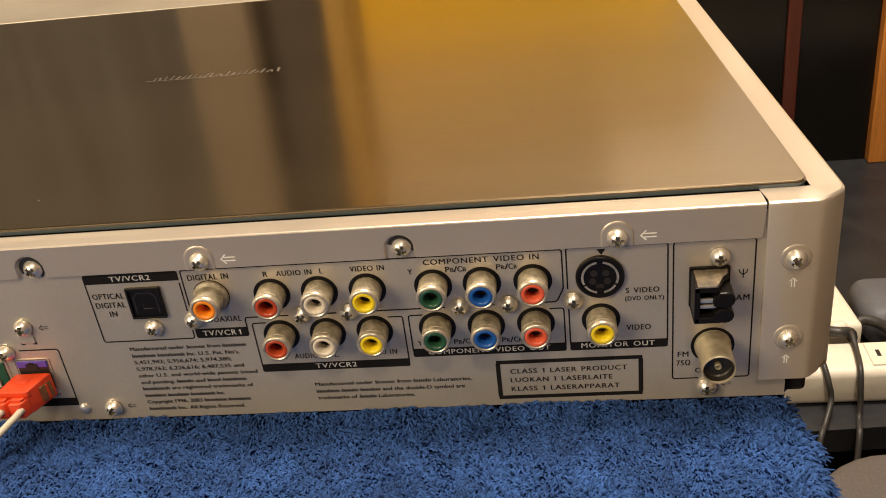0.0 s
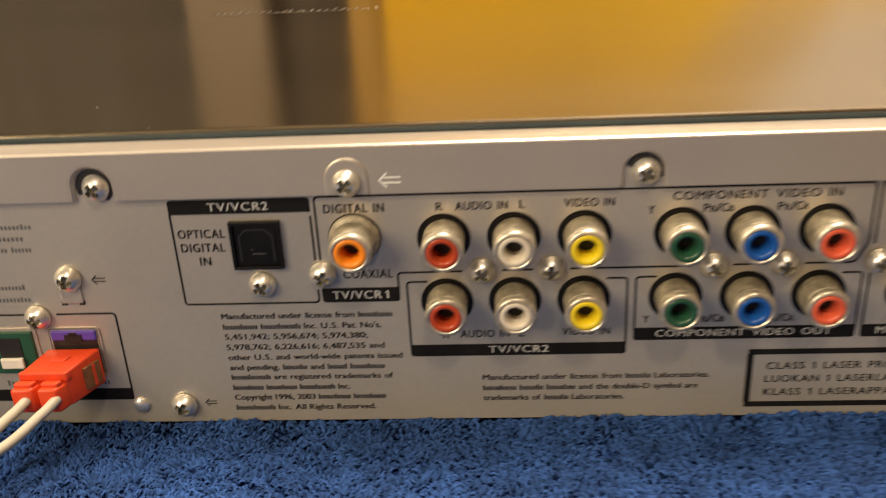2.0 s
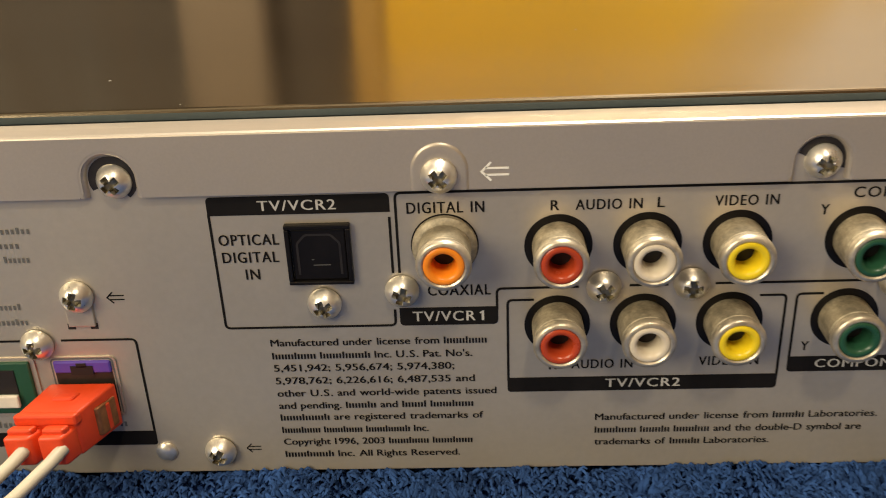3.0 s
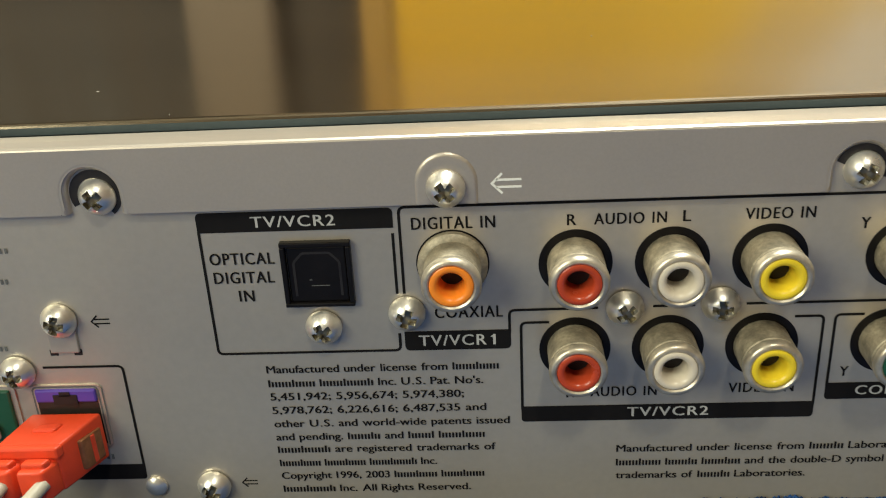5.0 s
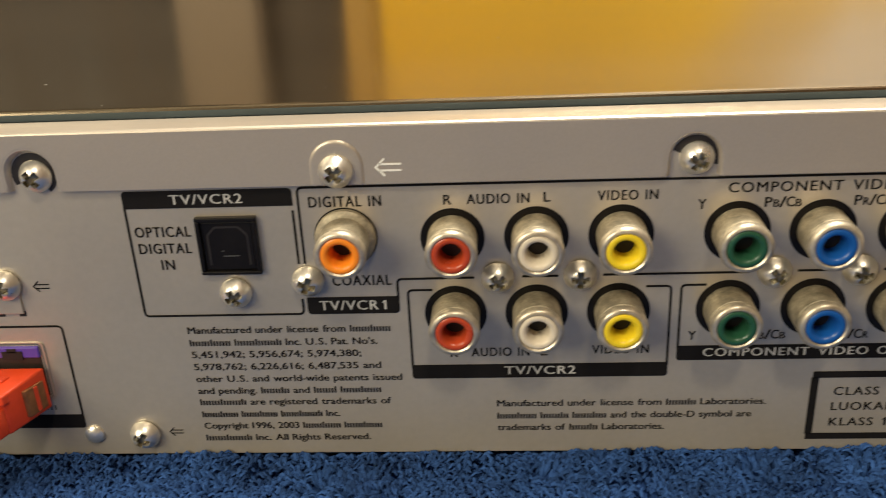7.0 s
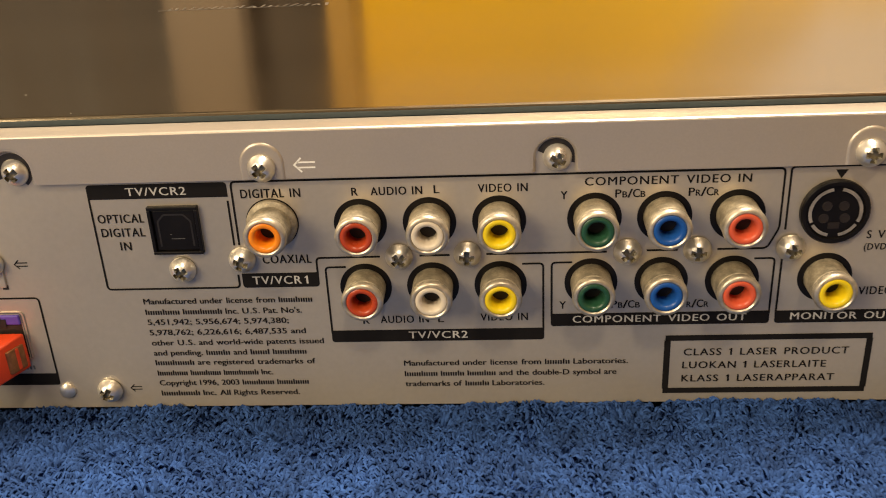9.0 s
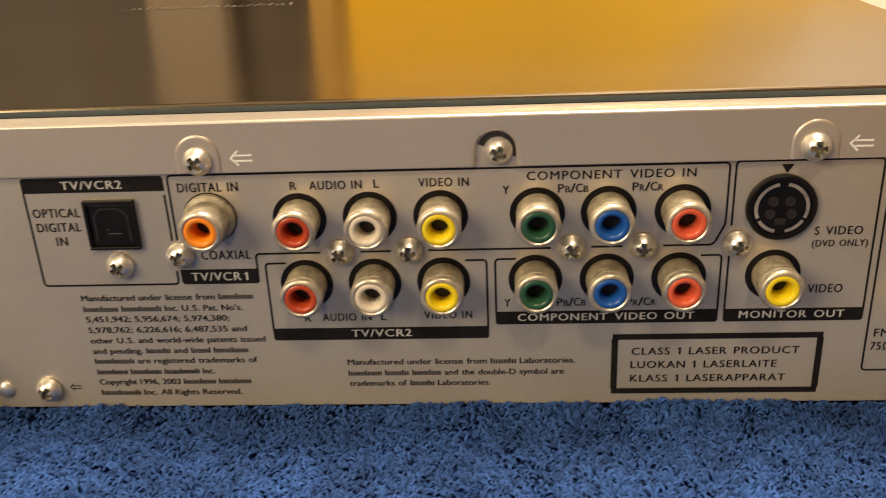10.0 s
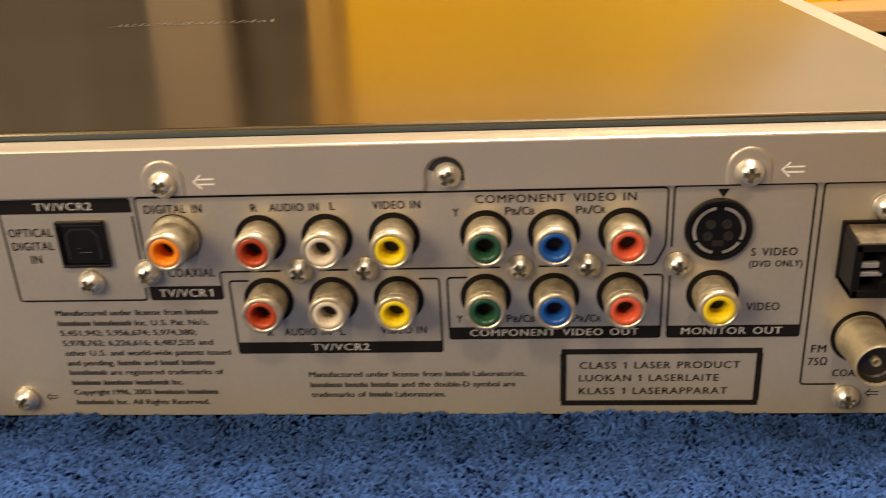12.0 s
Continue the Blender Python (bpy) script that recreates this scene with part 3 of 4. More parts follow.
SCREWS = [(-122.9, 0.05, 57.0), (-75.6, -1.15, 57.0), (-21.4, 0.05, 57.3), (33.6, -1.15, 57.0), (77.3, -1.85, 48.6), (76.9, -1.85, 24.4),
          (-94.0, 0, 36.4), (-82.0, 0, 38.6), (-51.5, 0, 38.6), (-38.4, 0, 38.8), (-8.2, 0, 38.7), (4.8, 0, 38.8), (21.9, 0, 38.9),
          (59.0, 0, 49.7), (56.8, 0, 8.4), (-114.0, 0, 8.7), (-132.3, 0, 38.5), (-140.4, 0, 30.0)]
seat = mesh_from(lathe([(2.4, 0.02), (2.4, -0.35), (0, -0.35)], seg=28), "screw_seat", SCREW_SHADE)
rng = random.Random(4)
for sx, sy, sz in SCREWS:
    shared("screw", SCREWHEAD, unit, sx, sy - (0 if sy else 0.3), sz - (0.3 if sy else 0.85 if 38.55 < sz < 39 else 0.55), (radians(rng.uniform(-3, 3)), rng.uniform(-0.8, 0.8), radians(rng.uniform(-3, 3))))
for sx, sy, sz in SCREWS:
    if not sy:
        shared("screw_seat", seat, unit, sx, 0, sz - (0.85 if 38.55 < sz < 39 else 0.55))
part("rivet", lathe([(1.75, 0), (1.7, -0.4), (1.2, -0.8), (0, -1.0)], -123.2, 8.1, 28), SCREW, unit, "small domed rivet", True)
part("tab", boxes((-134.6, -130.3, -0.45, 0.1, 32.6, 37), bevel=0.15), ZINC, unit, "bent locating tab")
part("tab_hole", boxes((-134.9, -133.7, -0.07, 0.1, 32.0, 33.0), (-131.3, -130.1, -0.07, 0.1, 32.0, 33.0)), HOLE, unit)


# ---- phono sockets
def phono_meshes(length, base=None):
    ring = mesh_from(lathe([(5.05, 0.02), (5.05, -0.12), (4.3, -0.14), (3.9, -0.10), (3.4, 0.3)], seg=44), "hole_ring", BLACK, True)
    prof = [(3.92, 0.2), (3.92, -length + 1.9), (3.80, -length + 1.75), (3.80, -length + 1.45)]
    if base:
        prof = [(base, 0.0), (base, -1.0), (base - 0.35, -1.35), (3.95, -1.6)] + prof[1:]
    barrel = mesh_from(lathe(prof, seg=44), "barrel", BARREL, True)
    lip = mesh_from(lathe([(3.80, -length + 1.45), (4.02, -length + 1.2), (4.03, -length + 0.7), (3.86, -length + 0.25), (3.55, -length + 0.03), (3.25, -length), (3.02, -length + 0.18), (2.98, -length + 0.9)], seg=44), "lip", BARREL_LIP, True)
    return ring, barrel, lip


def insert_mesh(length, mat):
    return mesh_from(lathe([(3.0, -length + 0.5), (2.95, -length + 0.22), (2.78, -length + 0.08), (2.35, -length + 0.06), (2.05, -length + 0.22), (1.82, -length + 0.6), (1.72, -length + 1.1), (1.62, -length + 4.5)], seg=36), "insert", mat, True)


PHONO = phono_meshes(6.9)
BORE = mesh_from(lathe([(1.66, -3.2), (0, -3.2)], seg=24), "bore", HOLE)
INSERTS = {}


def phono(x, z, mat, colour, length=6.9, meshes=PHONO):
    """A phono socket: black hole ring, tarnished barrel with a bright lip, and a coloured insert."""
    barrel = shared("phono_socket", meshes[1], unit, x, 0, z, label="phono socket with a %s insert" % colour)
    for name, me in (("hole_ring", meshes[0]), ("lip", meshes[2]), ("bore", BORE)):
        ob = new(name, me)
        ob.parent = barrel
    key = (mat.name, length)
    INSERTS[key] = INSERTS.get(key) or insert_mesh(length, mat)
    tagged(new("insert", INSERTS[key]), colour + " plastic insert").parent = barrel


for px, mat, col in ((-58.4, RED, "red"), (-45.3, WHITE, "white"), (-32.2, YELLOW, "yellow")):
    phono(px, 44.7, mat, col)
    phono(px, 31.2, mat, col)
for px, mat, col in ((-14.9, GREEN, "green"), (-1.6, BLUE, "blue"), (11.7, CORAL, "red")):
    phono(px + (0.4 if col == "green" else 0.0), 44.8, mat, col)
    phono(px, 31.4, mat, col)
phono(28.9, 31.6, YELLOW, "yellow", 7.2, phono_meshes(7.2))
phono(-75.2, 45.2, ORANGE, "orange", 7.4, phono_meshes(7.4, 4.85))

# ---- optical socket
opt = part("optical_socket", boxes((-98.9, -89.1, -1.0, 0.2, 48.6, 49.3), (-98.9, -89.1, -1.0, 0.2, 39.4, 40.0), (-98.9, -98.2, -1.0, 0.2, 40.0, 48.6), (-89.8, -89.1, -1.0, 0.2, 40.0, 48.6), bevel=0.15), BLACK, unit, "square black optical socket")
part("shutter", boxes((-98.1, -89.9, -0.55, 0.2, 40.1, 48.5), bevel=0.2), BLACK, opt, "black spring shutter")
part("key_rim", strokes([rounded_path([(-97.2, 41.0), (-97.2, 46.2), (-95.9, 47.6), (-92.1, 47.6), (-90.8, 46.2), (-90.8, 41.0)], 0.4)], 0.35, -0.58), SHUTTER_SHADE, opt)
part("shutter_line", strokes([[(-95.0, 42.6), (-92.4, 42.6)], [(-95.2, 43.5), (-94.8, 43.5)]], 0.12, -0.57), INK_GREY, opt)

# ---- s-video socket
svid = part("mini_socket", lathe([(6.25, 0.02), (6.25, -0.9), (6.0, -1.2), (5.3, -1.2), (5.2, -0.6), (0, -0.6)], 29.0, 45.2, 48), BLACK, unit, "round black four-pin socket", True)
for a0, a1 in ((100, 205), (-25, 80), (212, 258), (282, 328)):
    arc = [(29.0 + 4.55 * math.cos(radians(a0 + (a1 - a0) * k / 16)), 45.2 + 4.55 * math.sin(radians(a0 + (a1 - a0) * k / 16))) for k in range(17)]
    part("shield_arc", strokes([arc], 0.62, -0.95), BARREL_LIP, svid, "bright metal shield arc")
for dx, dz in ((-1.5, 1.1), (1.5, 1.1), (-1.9, -1.3), (1.9, -1.3)):
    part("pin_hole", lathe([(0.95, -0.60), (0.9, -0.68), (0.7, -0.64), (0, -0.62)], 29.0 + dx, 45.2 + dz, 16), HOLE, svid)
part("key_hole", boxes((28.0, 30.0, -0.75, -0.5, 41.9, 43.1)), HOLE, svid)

# ---- aerial terminal: spring clip block with two levers
aer = part("aerial_terminal", boxes((51.5, 61.7, -0.9, 0.1, 34.6, 46.6), bevel=0.3), BLACK, unit, "black spring-clip aerial terminal")
CAVITY = [(51.9, -0.9), (61.2, -0.9), (60.8, -3.0), (59.4, -4.4), (58.6, -6.2), (57.7, -8.1), (51.9, -8.1)]


def sloped(bm, drop=0.12):
    """Lets a plate fall towards its front edge."""
    for v in bm.verts:
        v.co.z += drop * (v.co.y + 0.9)
    bmesh.ops.bevel(bm, geom=[e for e in bm.edges], offset=0.18, segments=2, profile=0.5, affect="EDGES")
    return bm


part("upper_body", sloped(prism(CAVITY, 44.4, 46.0)), BLACK, aer)
part("dusty_top", sloped(prism([(52.4, -1.0), (61.0, -1.0), (60.6, -2.9), (59.2, -4.2), (58.3, -6.0), (57.4, -7.8), (52.6, -7.8)], 45.6, 46.12)), DUSTY, aer, "brown dusty upper face")
part("side_wall", boxes((51.8, 53.2, -8.1, -0.9, 34.3, 45.0), bevel=0.25), BLACK, aer)
part("lower_body", boxes((51.8, 58.6, -8.1, -0.9, 34.2, 36.0), bevel=0.3), BLACK, aer)
part("divider", boxes((53.2, 58.0, -6.4, -0.9, 39.5, 40.0), bevel=0.12), BLACK, aer)
part("solder_tab", boxes((55.0, 58.4, -5.0, -0.9, 33.3, 34.25), bevel=0.2), BRASS, aer, "dull brass tab below")
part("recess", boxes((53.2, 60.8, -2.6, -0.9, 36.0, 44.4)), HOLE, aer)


def lever_bm(z0, z1, x1):
    """A press lever: a rounded bar with a notch above and a lobe at its tip."""
    zm, h = (z0 + z1) / 2, (z1 - z0) / 2
    side = [(56.6, zm - h * 0.8), (58.6, zm - h * 0.95)]
    side += [(x1 - h + h * math.cos(radians(a)), zm + h * math.sin(radians(a))) for a in range(-90, 91, 20)]
    side += [(x1 - 1.7 * h, zm + h * 0.98), (x1 - 2.1 * h, zm + h * 0.55), (58.4, zm + h * 0.5), (56.6, zm + h * 0.6)]
    bm = slab(side, -8.3, -2.2)
    bmesh.ops.bevel(bm, geom=[e for e in bm.edges if abs(e.verts[0].co.y - e.verts[1].co.y) < 1e-9], offset=0.4, segments=2, profile=0.5, affect="EDGES")
    return bm


part("lever", lever_bm(38.9, 43.4, 61.9), BLACK, aer, "black press lever")
part("lever", lever_bm(34.3, 38.5, 61.7), BLACK, aer, "black press lever")
part("contact", boxes((53.3, 56.5, -7.4, -6.4, 40.1, 41.2), bevel=0.15), SCREW, aer, "bright metal contact")
part("contact", boxes((53.3, 57.3, -7.4, -6.4, 38.4, 39.3), bevel=0.15), SCREW, aer, "bright metal contact")

# ---- aerial coaxial socket
coax = part("aerial_socket", lathe([(4.75, 0.2), (4.75, -1.0), (4.6, -1.2), (4.45, -1.6), (4.4, -10.2), (4.42, -10.6), (4.25, -10.85), (4.05, -10.8), (3.9, -10.4), (3.85, -5.0), (0, -5.0)], 58.0, 21.4, 44), BRASS, unit, "dull brass aerial socket barrel", True)
part("hole_ring", lathe([(5.7, 0.02), (5.7, -0.12), (5.0, -0.14), (4.5, 0.2)], 58.0, 21.6, 44), BLACK, coax, "", True)
part("socket_core", lathe([(3.86, -10.3), (3.7, -8.6), (3.4, -8.2), (0, -8.2)], 58.0, 21.4, 36), SHUTTER_SHADE, coax)
part("centre_pin", lathe([(0.95, -8.2), (0.95, -9.3), (0.8, -9.5), (0.5, -9.4), (0.42, -8.6), (0, -8.6)], 58.0, 21.4, 20), BARREL, coax, "", True)

# ---- speaker terminals with a plug
bay = part("speaker_bay", slab(round_rect(-139.4, -128.5, 15.9, 27.0, 0.9), -0.25, 0.1), SILVER, unit, "moulded speaker socket bay")
part("bay_liner", boxes((-138.6, -129.3, -0.7, 0, 24.2, 26.4), bevel=0.3), PURPLE, bay, "purple socket liner")
part("latch_hole", boxes((-135.8, -132.2, -0.85, -0.5, 24.0, 25.6), (-134.8, -133.2, -0.85, -0.5, 25.4, 26.1)), HOLE, bay)
part("bay_liner", boxes((-138.6, -129.3, -0.3, -0.2, 16.5, 24.2)), SHUTTER_SHADE, bay, "dark inside of the bay")
part("bay_rim", strokes([rounded_path([(-139.0, 16.2), (-139.0, 26.7), (-129.0, 26.7), (-129.0, 16.2)], 0.8)], 0.28, -0.27), INK_GREY, bay)
bay2 = part("speaker_bay", slab(round_rect(-152.6, -141.7, 15.9, 27.0, 0.9), -0.25, 0.1), SILVER, unit, "moulded speaker socket bay")
part("bay_liner", boxes((-151.8, -142.5, -0.7, 0, 16.6, 26.4), bevel=0.3), GREEN, bay2, "dark green socket liner")
part("latch_hole", boxes((-149.8, -145.2, -0.85, -0.5, 20.6, 25.0)), HOLE, bay2)
part("spring_clip", boxes((-150.0, -145.2, -1.6, -0.8, 18.2, 20.6), bevel=0.3), CREAM, bay2, "cream spring clip")

plug = thing("speaker_plug", -133, -7, 15.5, "orange-red two-wire speaker plug in the purple socket", "plug")


def skew(bm):
    """The plug leans sideways in its socket."""
    for v in bm.verts:
        v.co.x += 0.42 * (v.co.y + 0.9)
    return bm


def plug_body():
    bm = bmesh.new()
    back = [(-139.6, 14.6), (-128.9, 14.6), (-128.9, 22.6), (-139.6, 22.6)]
    a = [bm.verts.new((x, -0.9, z)) for x, z in back]
    b = [bm.verts.new((x + (-0.9 if x > -134 else 0.2), -8.6, z + (-0.5 if z < 18 else -1.0))) for x, z in back]
    bm.faces.new(a)
    bm.faces.new(list(reversed(b)))
    for k in range(4):
        n = (k + 1) % 4
        bm.faces.new((a[n], a[k], b[k], b[n]))
    bmesh.ops.recalc_face_normals(bm, faces=bm.faces)
    bmesh.ops.bevel(bm, geom=list(bm.edges), offset=0.5, segments=3, profile=0.5, affect="EDGES")
    return skew(bm)


shell = part("shell", plug_body(), PLUG, plug, "moulded orange-red shell", True)
part("thumb_ridge", skew(boxes((-136.2, -132.6, -5.2, -3.4, 21.4, 22.55), bevel=0.4)), PLUG, shell)
for x0, x1 in ((-139.4, -135.0), (-134.0, -129.9)):
    part("strain_relief", skew(boxes((x0, x1, -11.4, -8.2, 14.2, 19.6), bevel=0.6, seg=3)), PLUG, shell, "", True)
    part("relief_ridge", skew(boxes((x0 + 0.3, x1 - 0.3, -10.6, -9.2, 19.2, 20.5), bevel=0.35)), PLUG, shell)
part("shoulder", skew(boxes((-139.3, -129.4, -8.9, -7.6, 19.9, 21.9), bevel=0.4)), PLUG, shell)
part("side_recess", skew(boxes((-129.7, -128.75, -5.4, -1.8, 15.4, 20.6), bevel=0.25)), COPPER, plug, "brown metal contact in the side")
part("side_bar", skew(boxes((-129.6, -128.55, -3.9, -3.2, 15.6, 20.4), bevel=0.2)), PLUG, plug)
for wx in (-141.2, -135.3):
    part("wire", tube(curve_points([(wx + 0.6, -10.6, 17.2), (wx - 1.6, -14.5, 15.8), (wx - 8, -20, 12.0), (wx - 20, -25, 8.2), (wx - 45, -29, 6.2), (wx - 90, -31, 5.6)], 8), 1.05), WIRE, plug, "cream insulated wire", True)

# ------------------------------------------------------------------ printing on the panel
LW = 0.40
lines = [
    rounded_path([(-83.2, 40.7), (-83.2, 50.0)], 0.8),
    rounded_path([(-109.9, 51.0), (-109.9, 31.6), (-83.3, 31.6), (-83.3, 34.4)], 0.8),
    rounded_path([(-82.2, 40.7), (-82.2, 53.75), (19.5, 53.75), (19.5, 42.0), (17.6, 37.9), (8.5, 37.9)], 0.9),
    [(1.2, 37.9), (-4.6, 37.9)], [(-12.0, 37.8), (-34.8, 37.8)], [(-41.8, 37.75), (-47.6, 37.75)],
    rounded_path([(-55.2, 37.7), (-67.6, 37.65), (-67.6, 34.0)], 0.8),
    rounded_path([(-62.0, 35.6), (-66.0, 35.6), (-66.0, 21.0)], 0.8),
    rounded_path([(-28.0, 35.6), (-24.0, 35.6), (-24.0, 21.0)], 0.8),
    rounded_path([(-18.5, 35.7), (-22.4, 35.7), (-22.4, 24.0)], 0.8),
    rounded_path([(15.5, 35.8), (19.3, 35.8), (19.3, 24.0)], 0.8),
    rounded_path([(20.6, 41.6), (20.6, 53.95), (46.2, 53.95), (46.2, 24.0)], 0.8),
    [(20.6, 35.6), (20.6, 24.0)],
    rounded_path([(54.5, 10.8), (47.6, 10.8), (47.6, 53.95), (67.8, 53.95), (67.8, 10.8), (61.8, 10.8)], 0.8),
    rounded_path([(-136.6, 30.0), (-124.6, 30.0), (-124.6, 11.0)], 0.9),
    [(-170, 30.0), (-142.8, 30.0)],
]
for line in lines:
    part("printed_frame", strokes([line], LW), INK, unit)
for pts in (round_rect(-110.05, -83.05, 50.8, 53.75, 0.7, (0, 0, 1, 1)), round_rect(-82.6, -67.45, 31.5, 34.6, 0.7, (1, 1, 0, 0)), round_rect(-66.15, -23.85, 18.85, 21.5, 0.6, (1, 1, 0, 0)),
            round_rect(-22.55, 19.45, 21.8, 24.55, 0.6, (1, 1, 0, 0)), round_rect(20.45, 46.35, 21.8, 24.5, 0.6, (1, 1, 0, 0)), round_rect(-170, -124.45, 9.5, 12.3, 0.5, (0, 1, 0, 0))):
    part("printed_band", slab(pts, -0.07, 0.0), INK, unit, "black printed heading band")
notice = part("printed_frame", strokes([[(-0.1, 18.7), (39.6, 18.7)], [(-0.1, 6.5), (39.6, 6.5)], [(0.35, 18.2), (0.35, 7.0)], [(39.15, 18.2), (39.15, 7.0)]], 1.25), INK, unit, "thick black frame round the laser notice")


def printed(rows, mat, y=-0.09, label=""):
    """Each row: text, x0, x1, z, capital height."""
    for text, x0, x1, z, cap in rows:
        part("lettering", print_line(bmesh.new(), text, x0, x1, z, cap, y), mat, unit, label)


printed([("DIGITAL IN", -80.6, -69.3, 51.3, 1.75), ("R", -59.6, -58.4, 51.2, 1.6), ("AUDIO IN", -56.0, -46.4, 51.2, 1.6), ("L", -44.2, -43.2, 51.3, 1.6), ("VIDEO IN", -36.0, -26.9, 51.3, 1.6),
         ("COMPONENT VIDEO IN", -16.4, 13.6, 52.1, 1.6), ("Y", -20.8, -19.6, 49.5, 1.6), ("S VIDEO", 35.5, 44.0, 40.3, 1.6), ("(DVD ONLY)", 35.3, 45.2, 37.8, 1.3), ("VIDEO", 35.5, 41.8, 28.6, 1.7),
         ("R", -59.6, -58.4, 23.8, 1.6), ("AUDIO IN", -56.1, -46.6, 23.9, 1.6), ("L", -44.7, -43.6, 23.9, 1.6), ("VIDEO IN", -36.3, -27.1, 24.1, 1.6), ("Y", -20.9, -19.7, 26.5, 1.6),
         ("FM", 48.9, 51.7, 19.0, 1.7), ("75\u03a9", 48.6, 52.2, 16.1, 1.7), ("COAXIAL", 53.6, 62.4, 13.4, 1.6), ("AM", 63.4, 66.8, 36.5, 1.7), ("COAXIAL", -78.1, -68.6, 37.6, 1.8),
         ("OPTICAL", -109.0, -100.0, 46.8, 1.75), ("DIGITAL", -108.8, -100.3, 43.9, 1.75), ("IN", -105.6, -103.5, 41.0, 1.75),
         ("CLASS 1 LASER PRODUCT", 3.6, 35.4, 15.5, 1.55), ("LUOKAN 1 LASERLAITE", 3.5, 31.4, 12.5, 1.55), ("KLASS 1 LASERAPPARAT", 3.5, 33.3, 9.4, 1.55)], INK)
for x0, z in ((-10.8, 49.6), (2.5, 49.6), (-10.9, 26.5), (2.2, 26.4)):
    second = "B" if x0 < 0 else "R"
    printed([("P", x0, x0 + 1.05, z, 1.6), (second, x0 + 1.3, x0 + 2.15, z - 0.2, 1.2), ("/", x0 + 2.2, x0 + 3.1, z, 1.7), ("C", x0 + 3.2, x0 + 4.4, z, 1.6), (second, x0 + 4.6, x0 + 5.45, z - 0.2, 1.2)], INK)
printed([("TV/VCR2", -102.5, -91.0, 52.25, 1.6), ("TV/VCR", -80.6, -71.0, 33.1, 1.7), ("1", -70.4, -69.5, 33.1, 1.7), ("TV/VCR2", -50.7, -39.0, 20.3, 1.55), ("COMPONENT VIDEO OUT", -18.3, 15.0, 23.3, 1.5), ("MONITOR OUT", 23.4, 42.8, 23.3, 1.5)], INK_WHITE, -0.11)
printed([("Manufactured under license from ~~~~~~~", -103.3, -69.4, 28.8, 1.25), ("~~~~~~~ ~~~~~~~~ Inc. U.S. Pat. No's.", -103.3, -71.7, 26.4, 1.25), ("5,451,942; 5,956,674; 5,974,380;", -103.3, -74.6, 24.1, 1.25),
         ("5,978,762; 6,226,616; 6,487,535 and", -103.3, -71.4, 21.7, 1.25), ("other U.S. and world-wide patents issued", -103.3, -68.0, 19.3, 1.25), ("and pending. ~~~~~ and ~~~~ ~~~~~~~", -103.3, -71.8, 16.9, 1.25),
         ("~~~~~~~~ are registered trademarks of", -103.3, -70.2, 14.6, 1.25), ("~~~~~~~ ~~~~~~~ ~~~~~~~~ Inc.", -103.3, -79.2, 12.1, 1.25), ("Copyright 1996, 2003 ~~~~~~~ ~~~~~~~", -103.3, -72.1, 9.7, 1.25), ("~~~~~~~~ Inc. All Rights Reserved.", -103.3, -74.2, 7.2, 1.25),
         ("Manufactured under license from ~~~~~ Laboratories.", -52.1, -7.3, 13.75, 1.25), ("~~~~~~~ ~~~~~ ~~~~~~ and the double-D symbol are", -52.1, -9.5, 11.25, 1.25), ("trademarks of ~~~~~ Laboratories.", -52.1, -23.9, 8.85, 1.25),
         ], INK)
printed([("~~~~~~", -150.6, -140.4, 14.0, 1.3), ("~~", -131.6, -129.0, 14.0, 1.3), ("~~~~ ~~~~~", -152, -137.4, 49.2, 1.1), ("~~~~ ~~~", -152, -139.6, 46.8, 1.1), ("~~~~ ~~ ~~~", -152, -138.5, 44.4, 1.1), ("~~~ ~~~~", -152, -141.8, 36.2, 1.1), ("~~ ~~~~~", -152, -141.2, 33.5, 1.1)], INK_GREY)
aerial = [[(65.0, 42.4), (65.0, 45.0)], [(63.9, 45.0), (64.2, 44.0), (65.0, 43.4)], [(66.1, 45.0), (65.8, 44.0), (65.0, 43.4)]]
part("aerial_symbol", strokes(aerial, 0.28), INK, unit)
part("pointer", slab([(28.4, 53.2), (29.5, 51.5), (30.6, 53.2)], -0.07, 0.0), INK, unit, "black printed triangle")


def arrow(x, z, size, mat, y, up=False):
    """A hollow double-stroke arrow pointing left, or up."""
    s = size
    path = [[(0.15 * s, 0.13 * s), (s, 0.13 * s)], [(0.15 * s, -0.13 * s), (s, -0.13 * s)], [(0.35 * s, 0.36 * s), (0, 0), (0.35 * s, -0.36 * s)]]
    path = [[((x - b, z - a) if up else (x + a, z + b)) for a, b in line] for line in path]
    part("arrow_mark", strokes(path, 0.085 * s, y), mat, unit)


arrow(-127.7, 37.5, 2.7, INK, -0.06)
arrow(-109.6, 8.5, 2.4, INK, -0.06)
arrow(60.6, 8.6, 2.6, INK, -0.06)
arrow(-69.5, 57.1, 3.9, BRIGHT, -1.05)
arrow(39.4, 57.1, 3.9, BRIGHT, -1.05)
arrow(77.0, 42.6, 2.6, BRIGHT, -1.76, True)
arrow(76.7, 18.6, 2.6, BRIGHT, -1.76, True)

# ------------------------------------------------------------------ behind the receiver
bench = thing("tv_bench", 560, 600, FZ, "low black bench beside the table", "bench")
part("bench_top", prism([(110, 355), (1150, 410), (1150, 985), (110, 985)], -352, -330), BENCH, bench)
part("bench_body", boxes((125, 1140, 425, 985, FZ, -352), bevel=2), BLACKGLASS, bench)

cab = thing("cabinet", 280, 880, -330, "orange wood cabinet with black front panels", "cabinet")
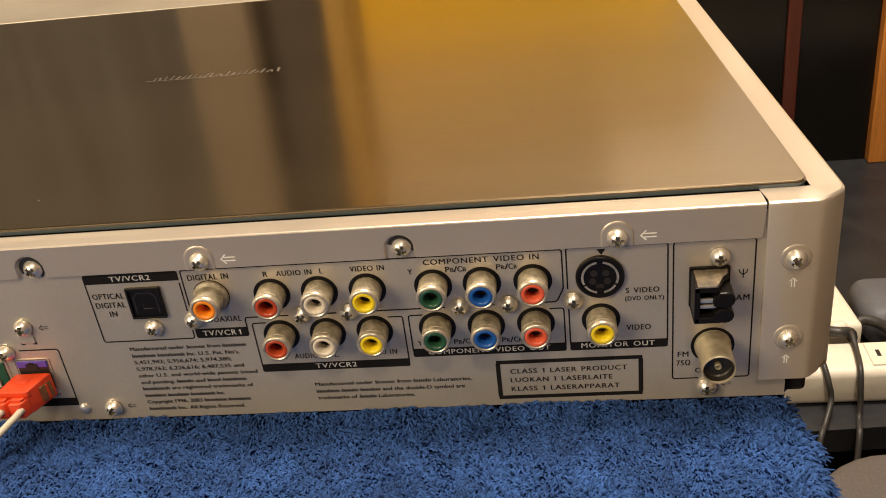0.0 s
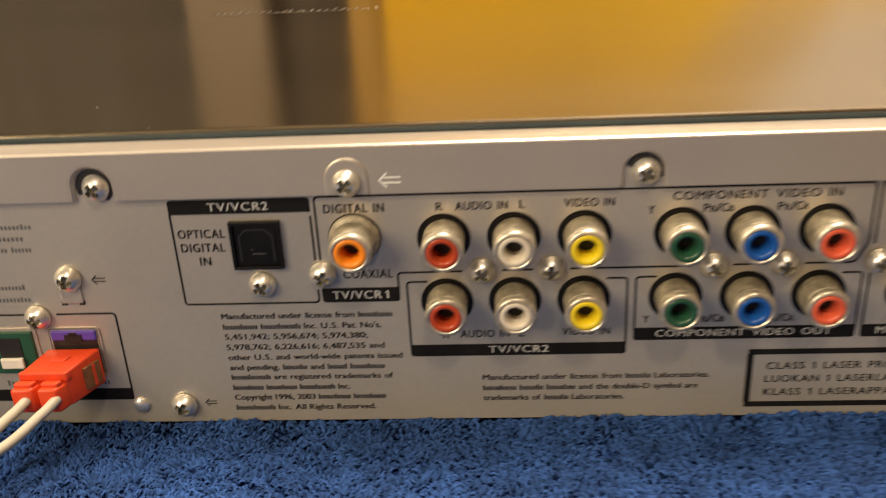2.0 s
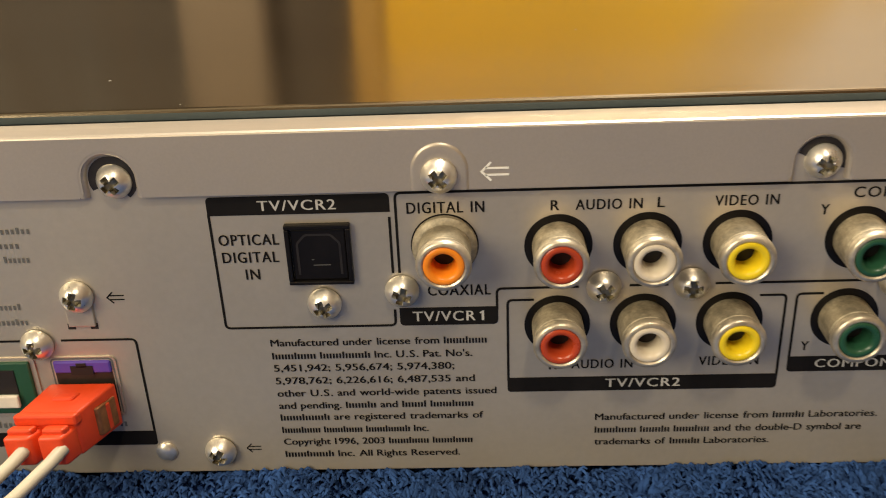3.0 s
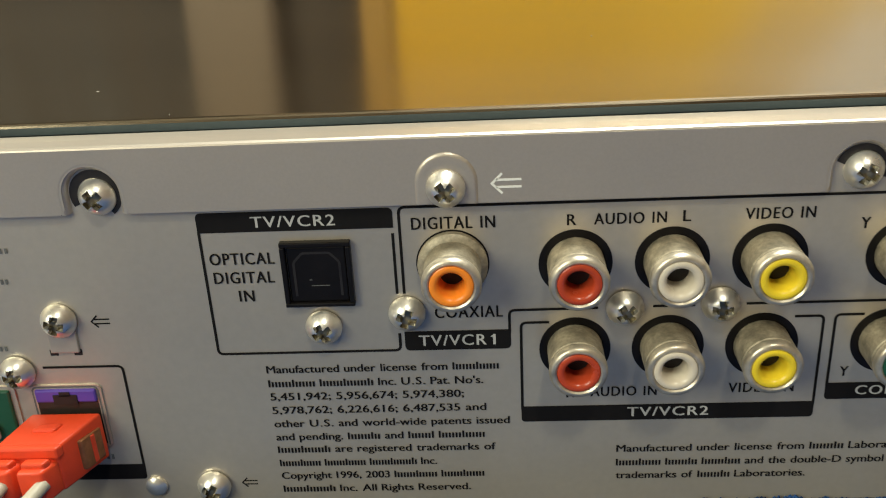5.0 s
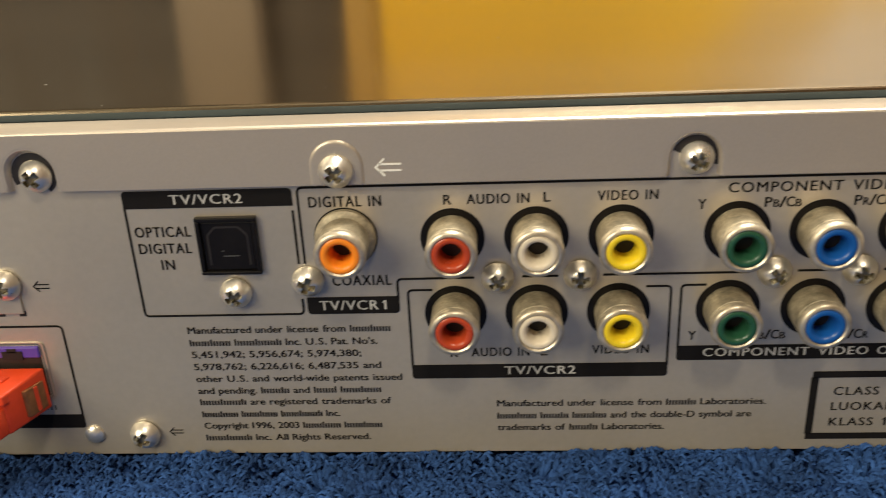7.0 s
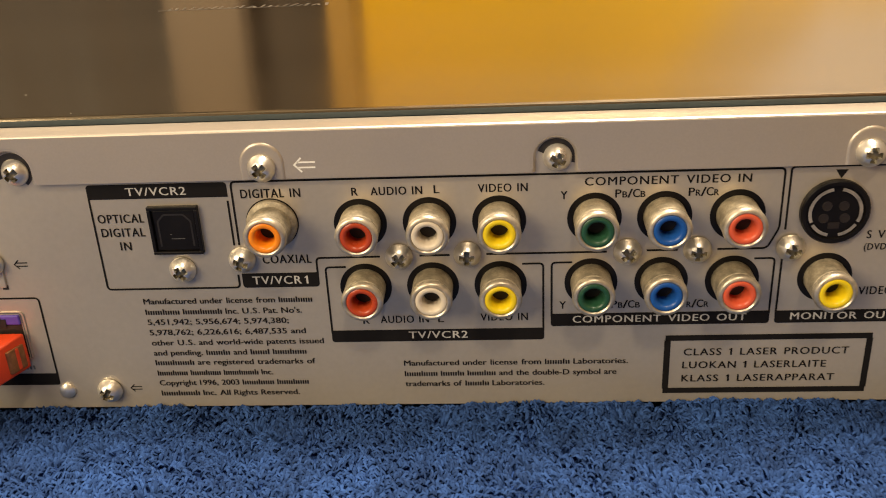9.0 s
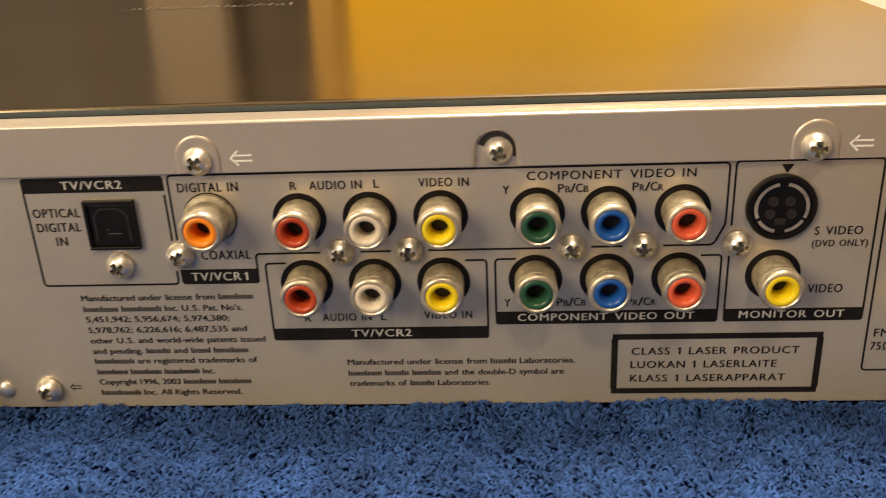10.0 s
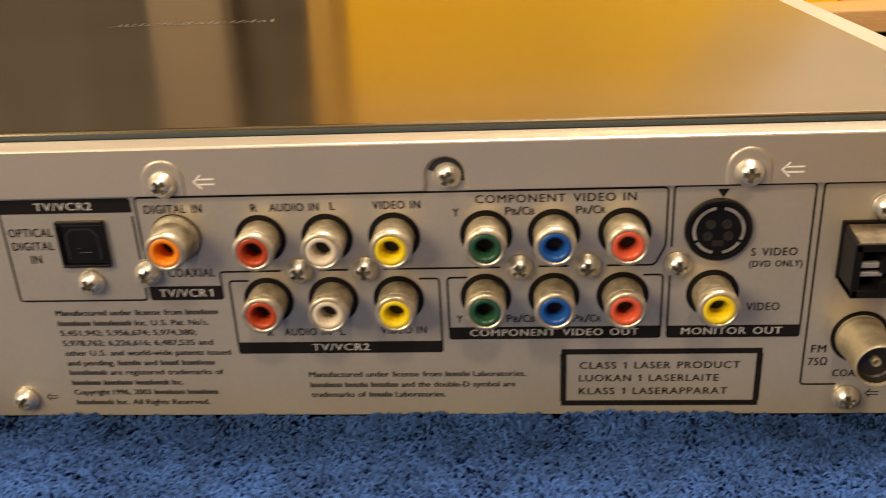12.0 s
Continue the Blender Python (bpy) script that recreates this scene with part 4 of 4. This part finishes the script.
part("board", boxes((130, 560, 798, 845, -99, -76), bevel=2), LIGHTWOOD, cab, "light wood top board")
part("side_post", boxes((140, 172, 800, 985, -330, -99), bevel=1.5), ORANGEWOOD, cab, "orange varnished upright")
part("side_post", boxes((364, 420, 800, 985, -330, -99), bevel=1.5), ORANGEWOOD, cab, "orange varnished upright")
part("panel", boxes((172, 268, 812, 830, -330, -99), bevel=1), BLACKGLASS, cab, "black front panel")
part("panel", boxes((282, 364, 812, 830, -330, -99), bevel=1), BLACKGLASS, cab, "black front panel")
part("divider", boxes((268, 282, 806, 840, -330, -99), bevel=1), REDWOOD, cab, "reddish brown divider")

strip = thing("power_strip", 300, 390, -330, "white multi-socket power strip on the bench", "power strip")
part("housing", boxes((140, 520, 388, 428, -330, -297), bevel=7, seg=4), CREAM, strip, "cream white rounded housing", True)
for ox in (150, 248, 340):
    outlet = part("socket", boxes((ox, ox + 30, 394, 422, -297.4, -295.8), bevel=0.6), CREAM, strip, "cream socket face")
    part("pin_slot", boxes((ox + 6, ox + 9, 404, 412, -296.0, -295.6), (ox + 21, ox + 24, 404, 412, -296.0, -295.6)), HOLE, outlet)
part("end_cap", boxes((138, 146, 389.5, 426.5, -329, -298.5), bevel=3, seg=3), CREAM, strip, "", True)
adapter = prism([(196, 442), (254, 440), (248, 506), (196, 506)], -330, -292)
bmesh.ops.bevel(adapter, geom=list(adapter.edges), offset=4, segments=3, profile=0.5, affect="EDGES")
whole("adapter", adapter, CREAM, "white mains adapter behind the power strip", "adapter", smooth=True)
for ctrl in ([(216, 444, -300), (222, 434, -292), (232, 429, -290), (241, 432, -293), (246, 440, -304)], [(248, 446, -300), (256, 452, -296), (268, 450, -298), (280, 446, -306)]):
    whole("plug_lead", tube(curve_points(ctrl, 8), 4.2), CABLE, "short black lead looped behind the power strip", "cable", smooth=True)
whole("plug_tip", boxes((226, 240, 432, 442, -300, -286), bevel=4, seg=3), CREAM, "small cream plug at the adapter's front", "plug", smooth=True)
crate = whole("storage_box", boxes((262, 460, 455, 520, -330, -294), bevel=14, seg=4), GREYBLUE, "dark grey-blue plastic box on the bench", "box", smooth=True)
for ctrl in ([(238, 436, -296), (240, 426, -290), (240, 412, -294), (237, 390, -294), (236, 382, -302), (236, 377, -318), (234, 370, -328), (230, 354, -329), (226, 340, -350)], [(206, 436, -300), (209, 420, -292), (211, 396, -293), (213, 384, -302), (215, 379, -316), (208, 364, -326), (202, 352, -330), (196, 338, -352)]):
    whole("cable", tube(curve_points(ctrl, 8), 2.3), CABLE, "dark grey cable hanging over the power strip", "cable", smooth=True)

stool = thing("stool", 290, 250, FZ, "pale grey rounded stool beside the bench", "stool")
cushion = prism(round_rect(172, 430, 130, 312, 62, seg=8), -345, -305)
bmesh.ops.bevel(cushion, geom=[e for e in cushion.edges if e.verts[0].co.z == e.verts[1].co.z], offset=10, segments=4, profile=0.5, affect="EDGES")
part("seat", cushion, GREYFABRIC, stool, "pale grey padded seat", True)
part("pedestal", boxes((180, 400, 190, 295, FZ, -345), bevel=8, seg=2), GREYFABRIC, stool, "", True)
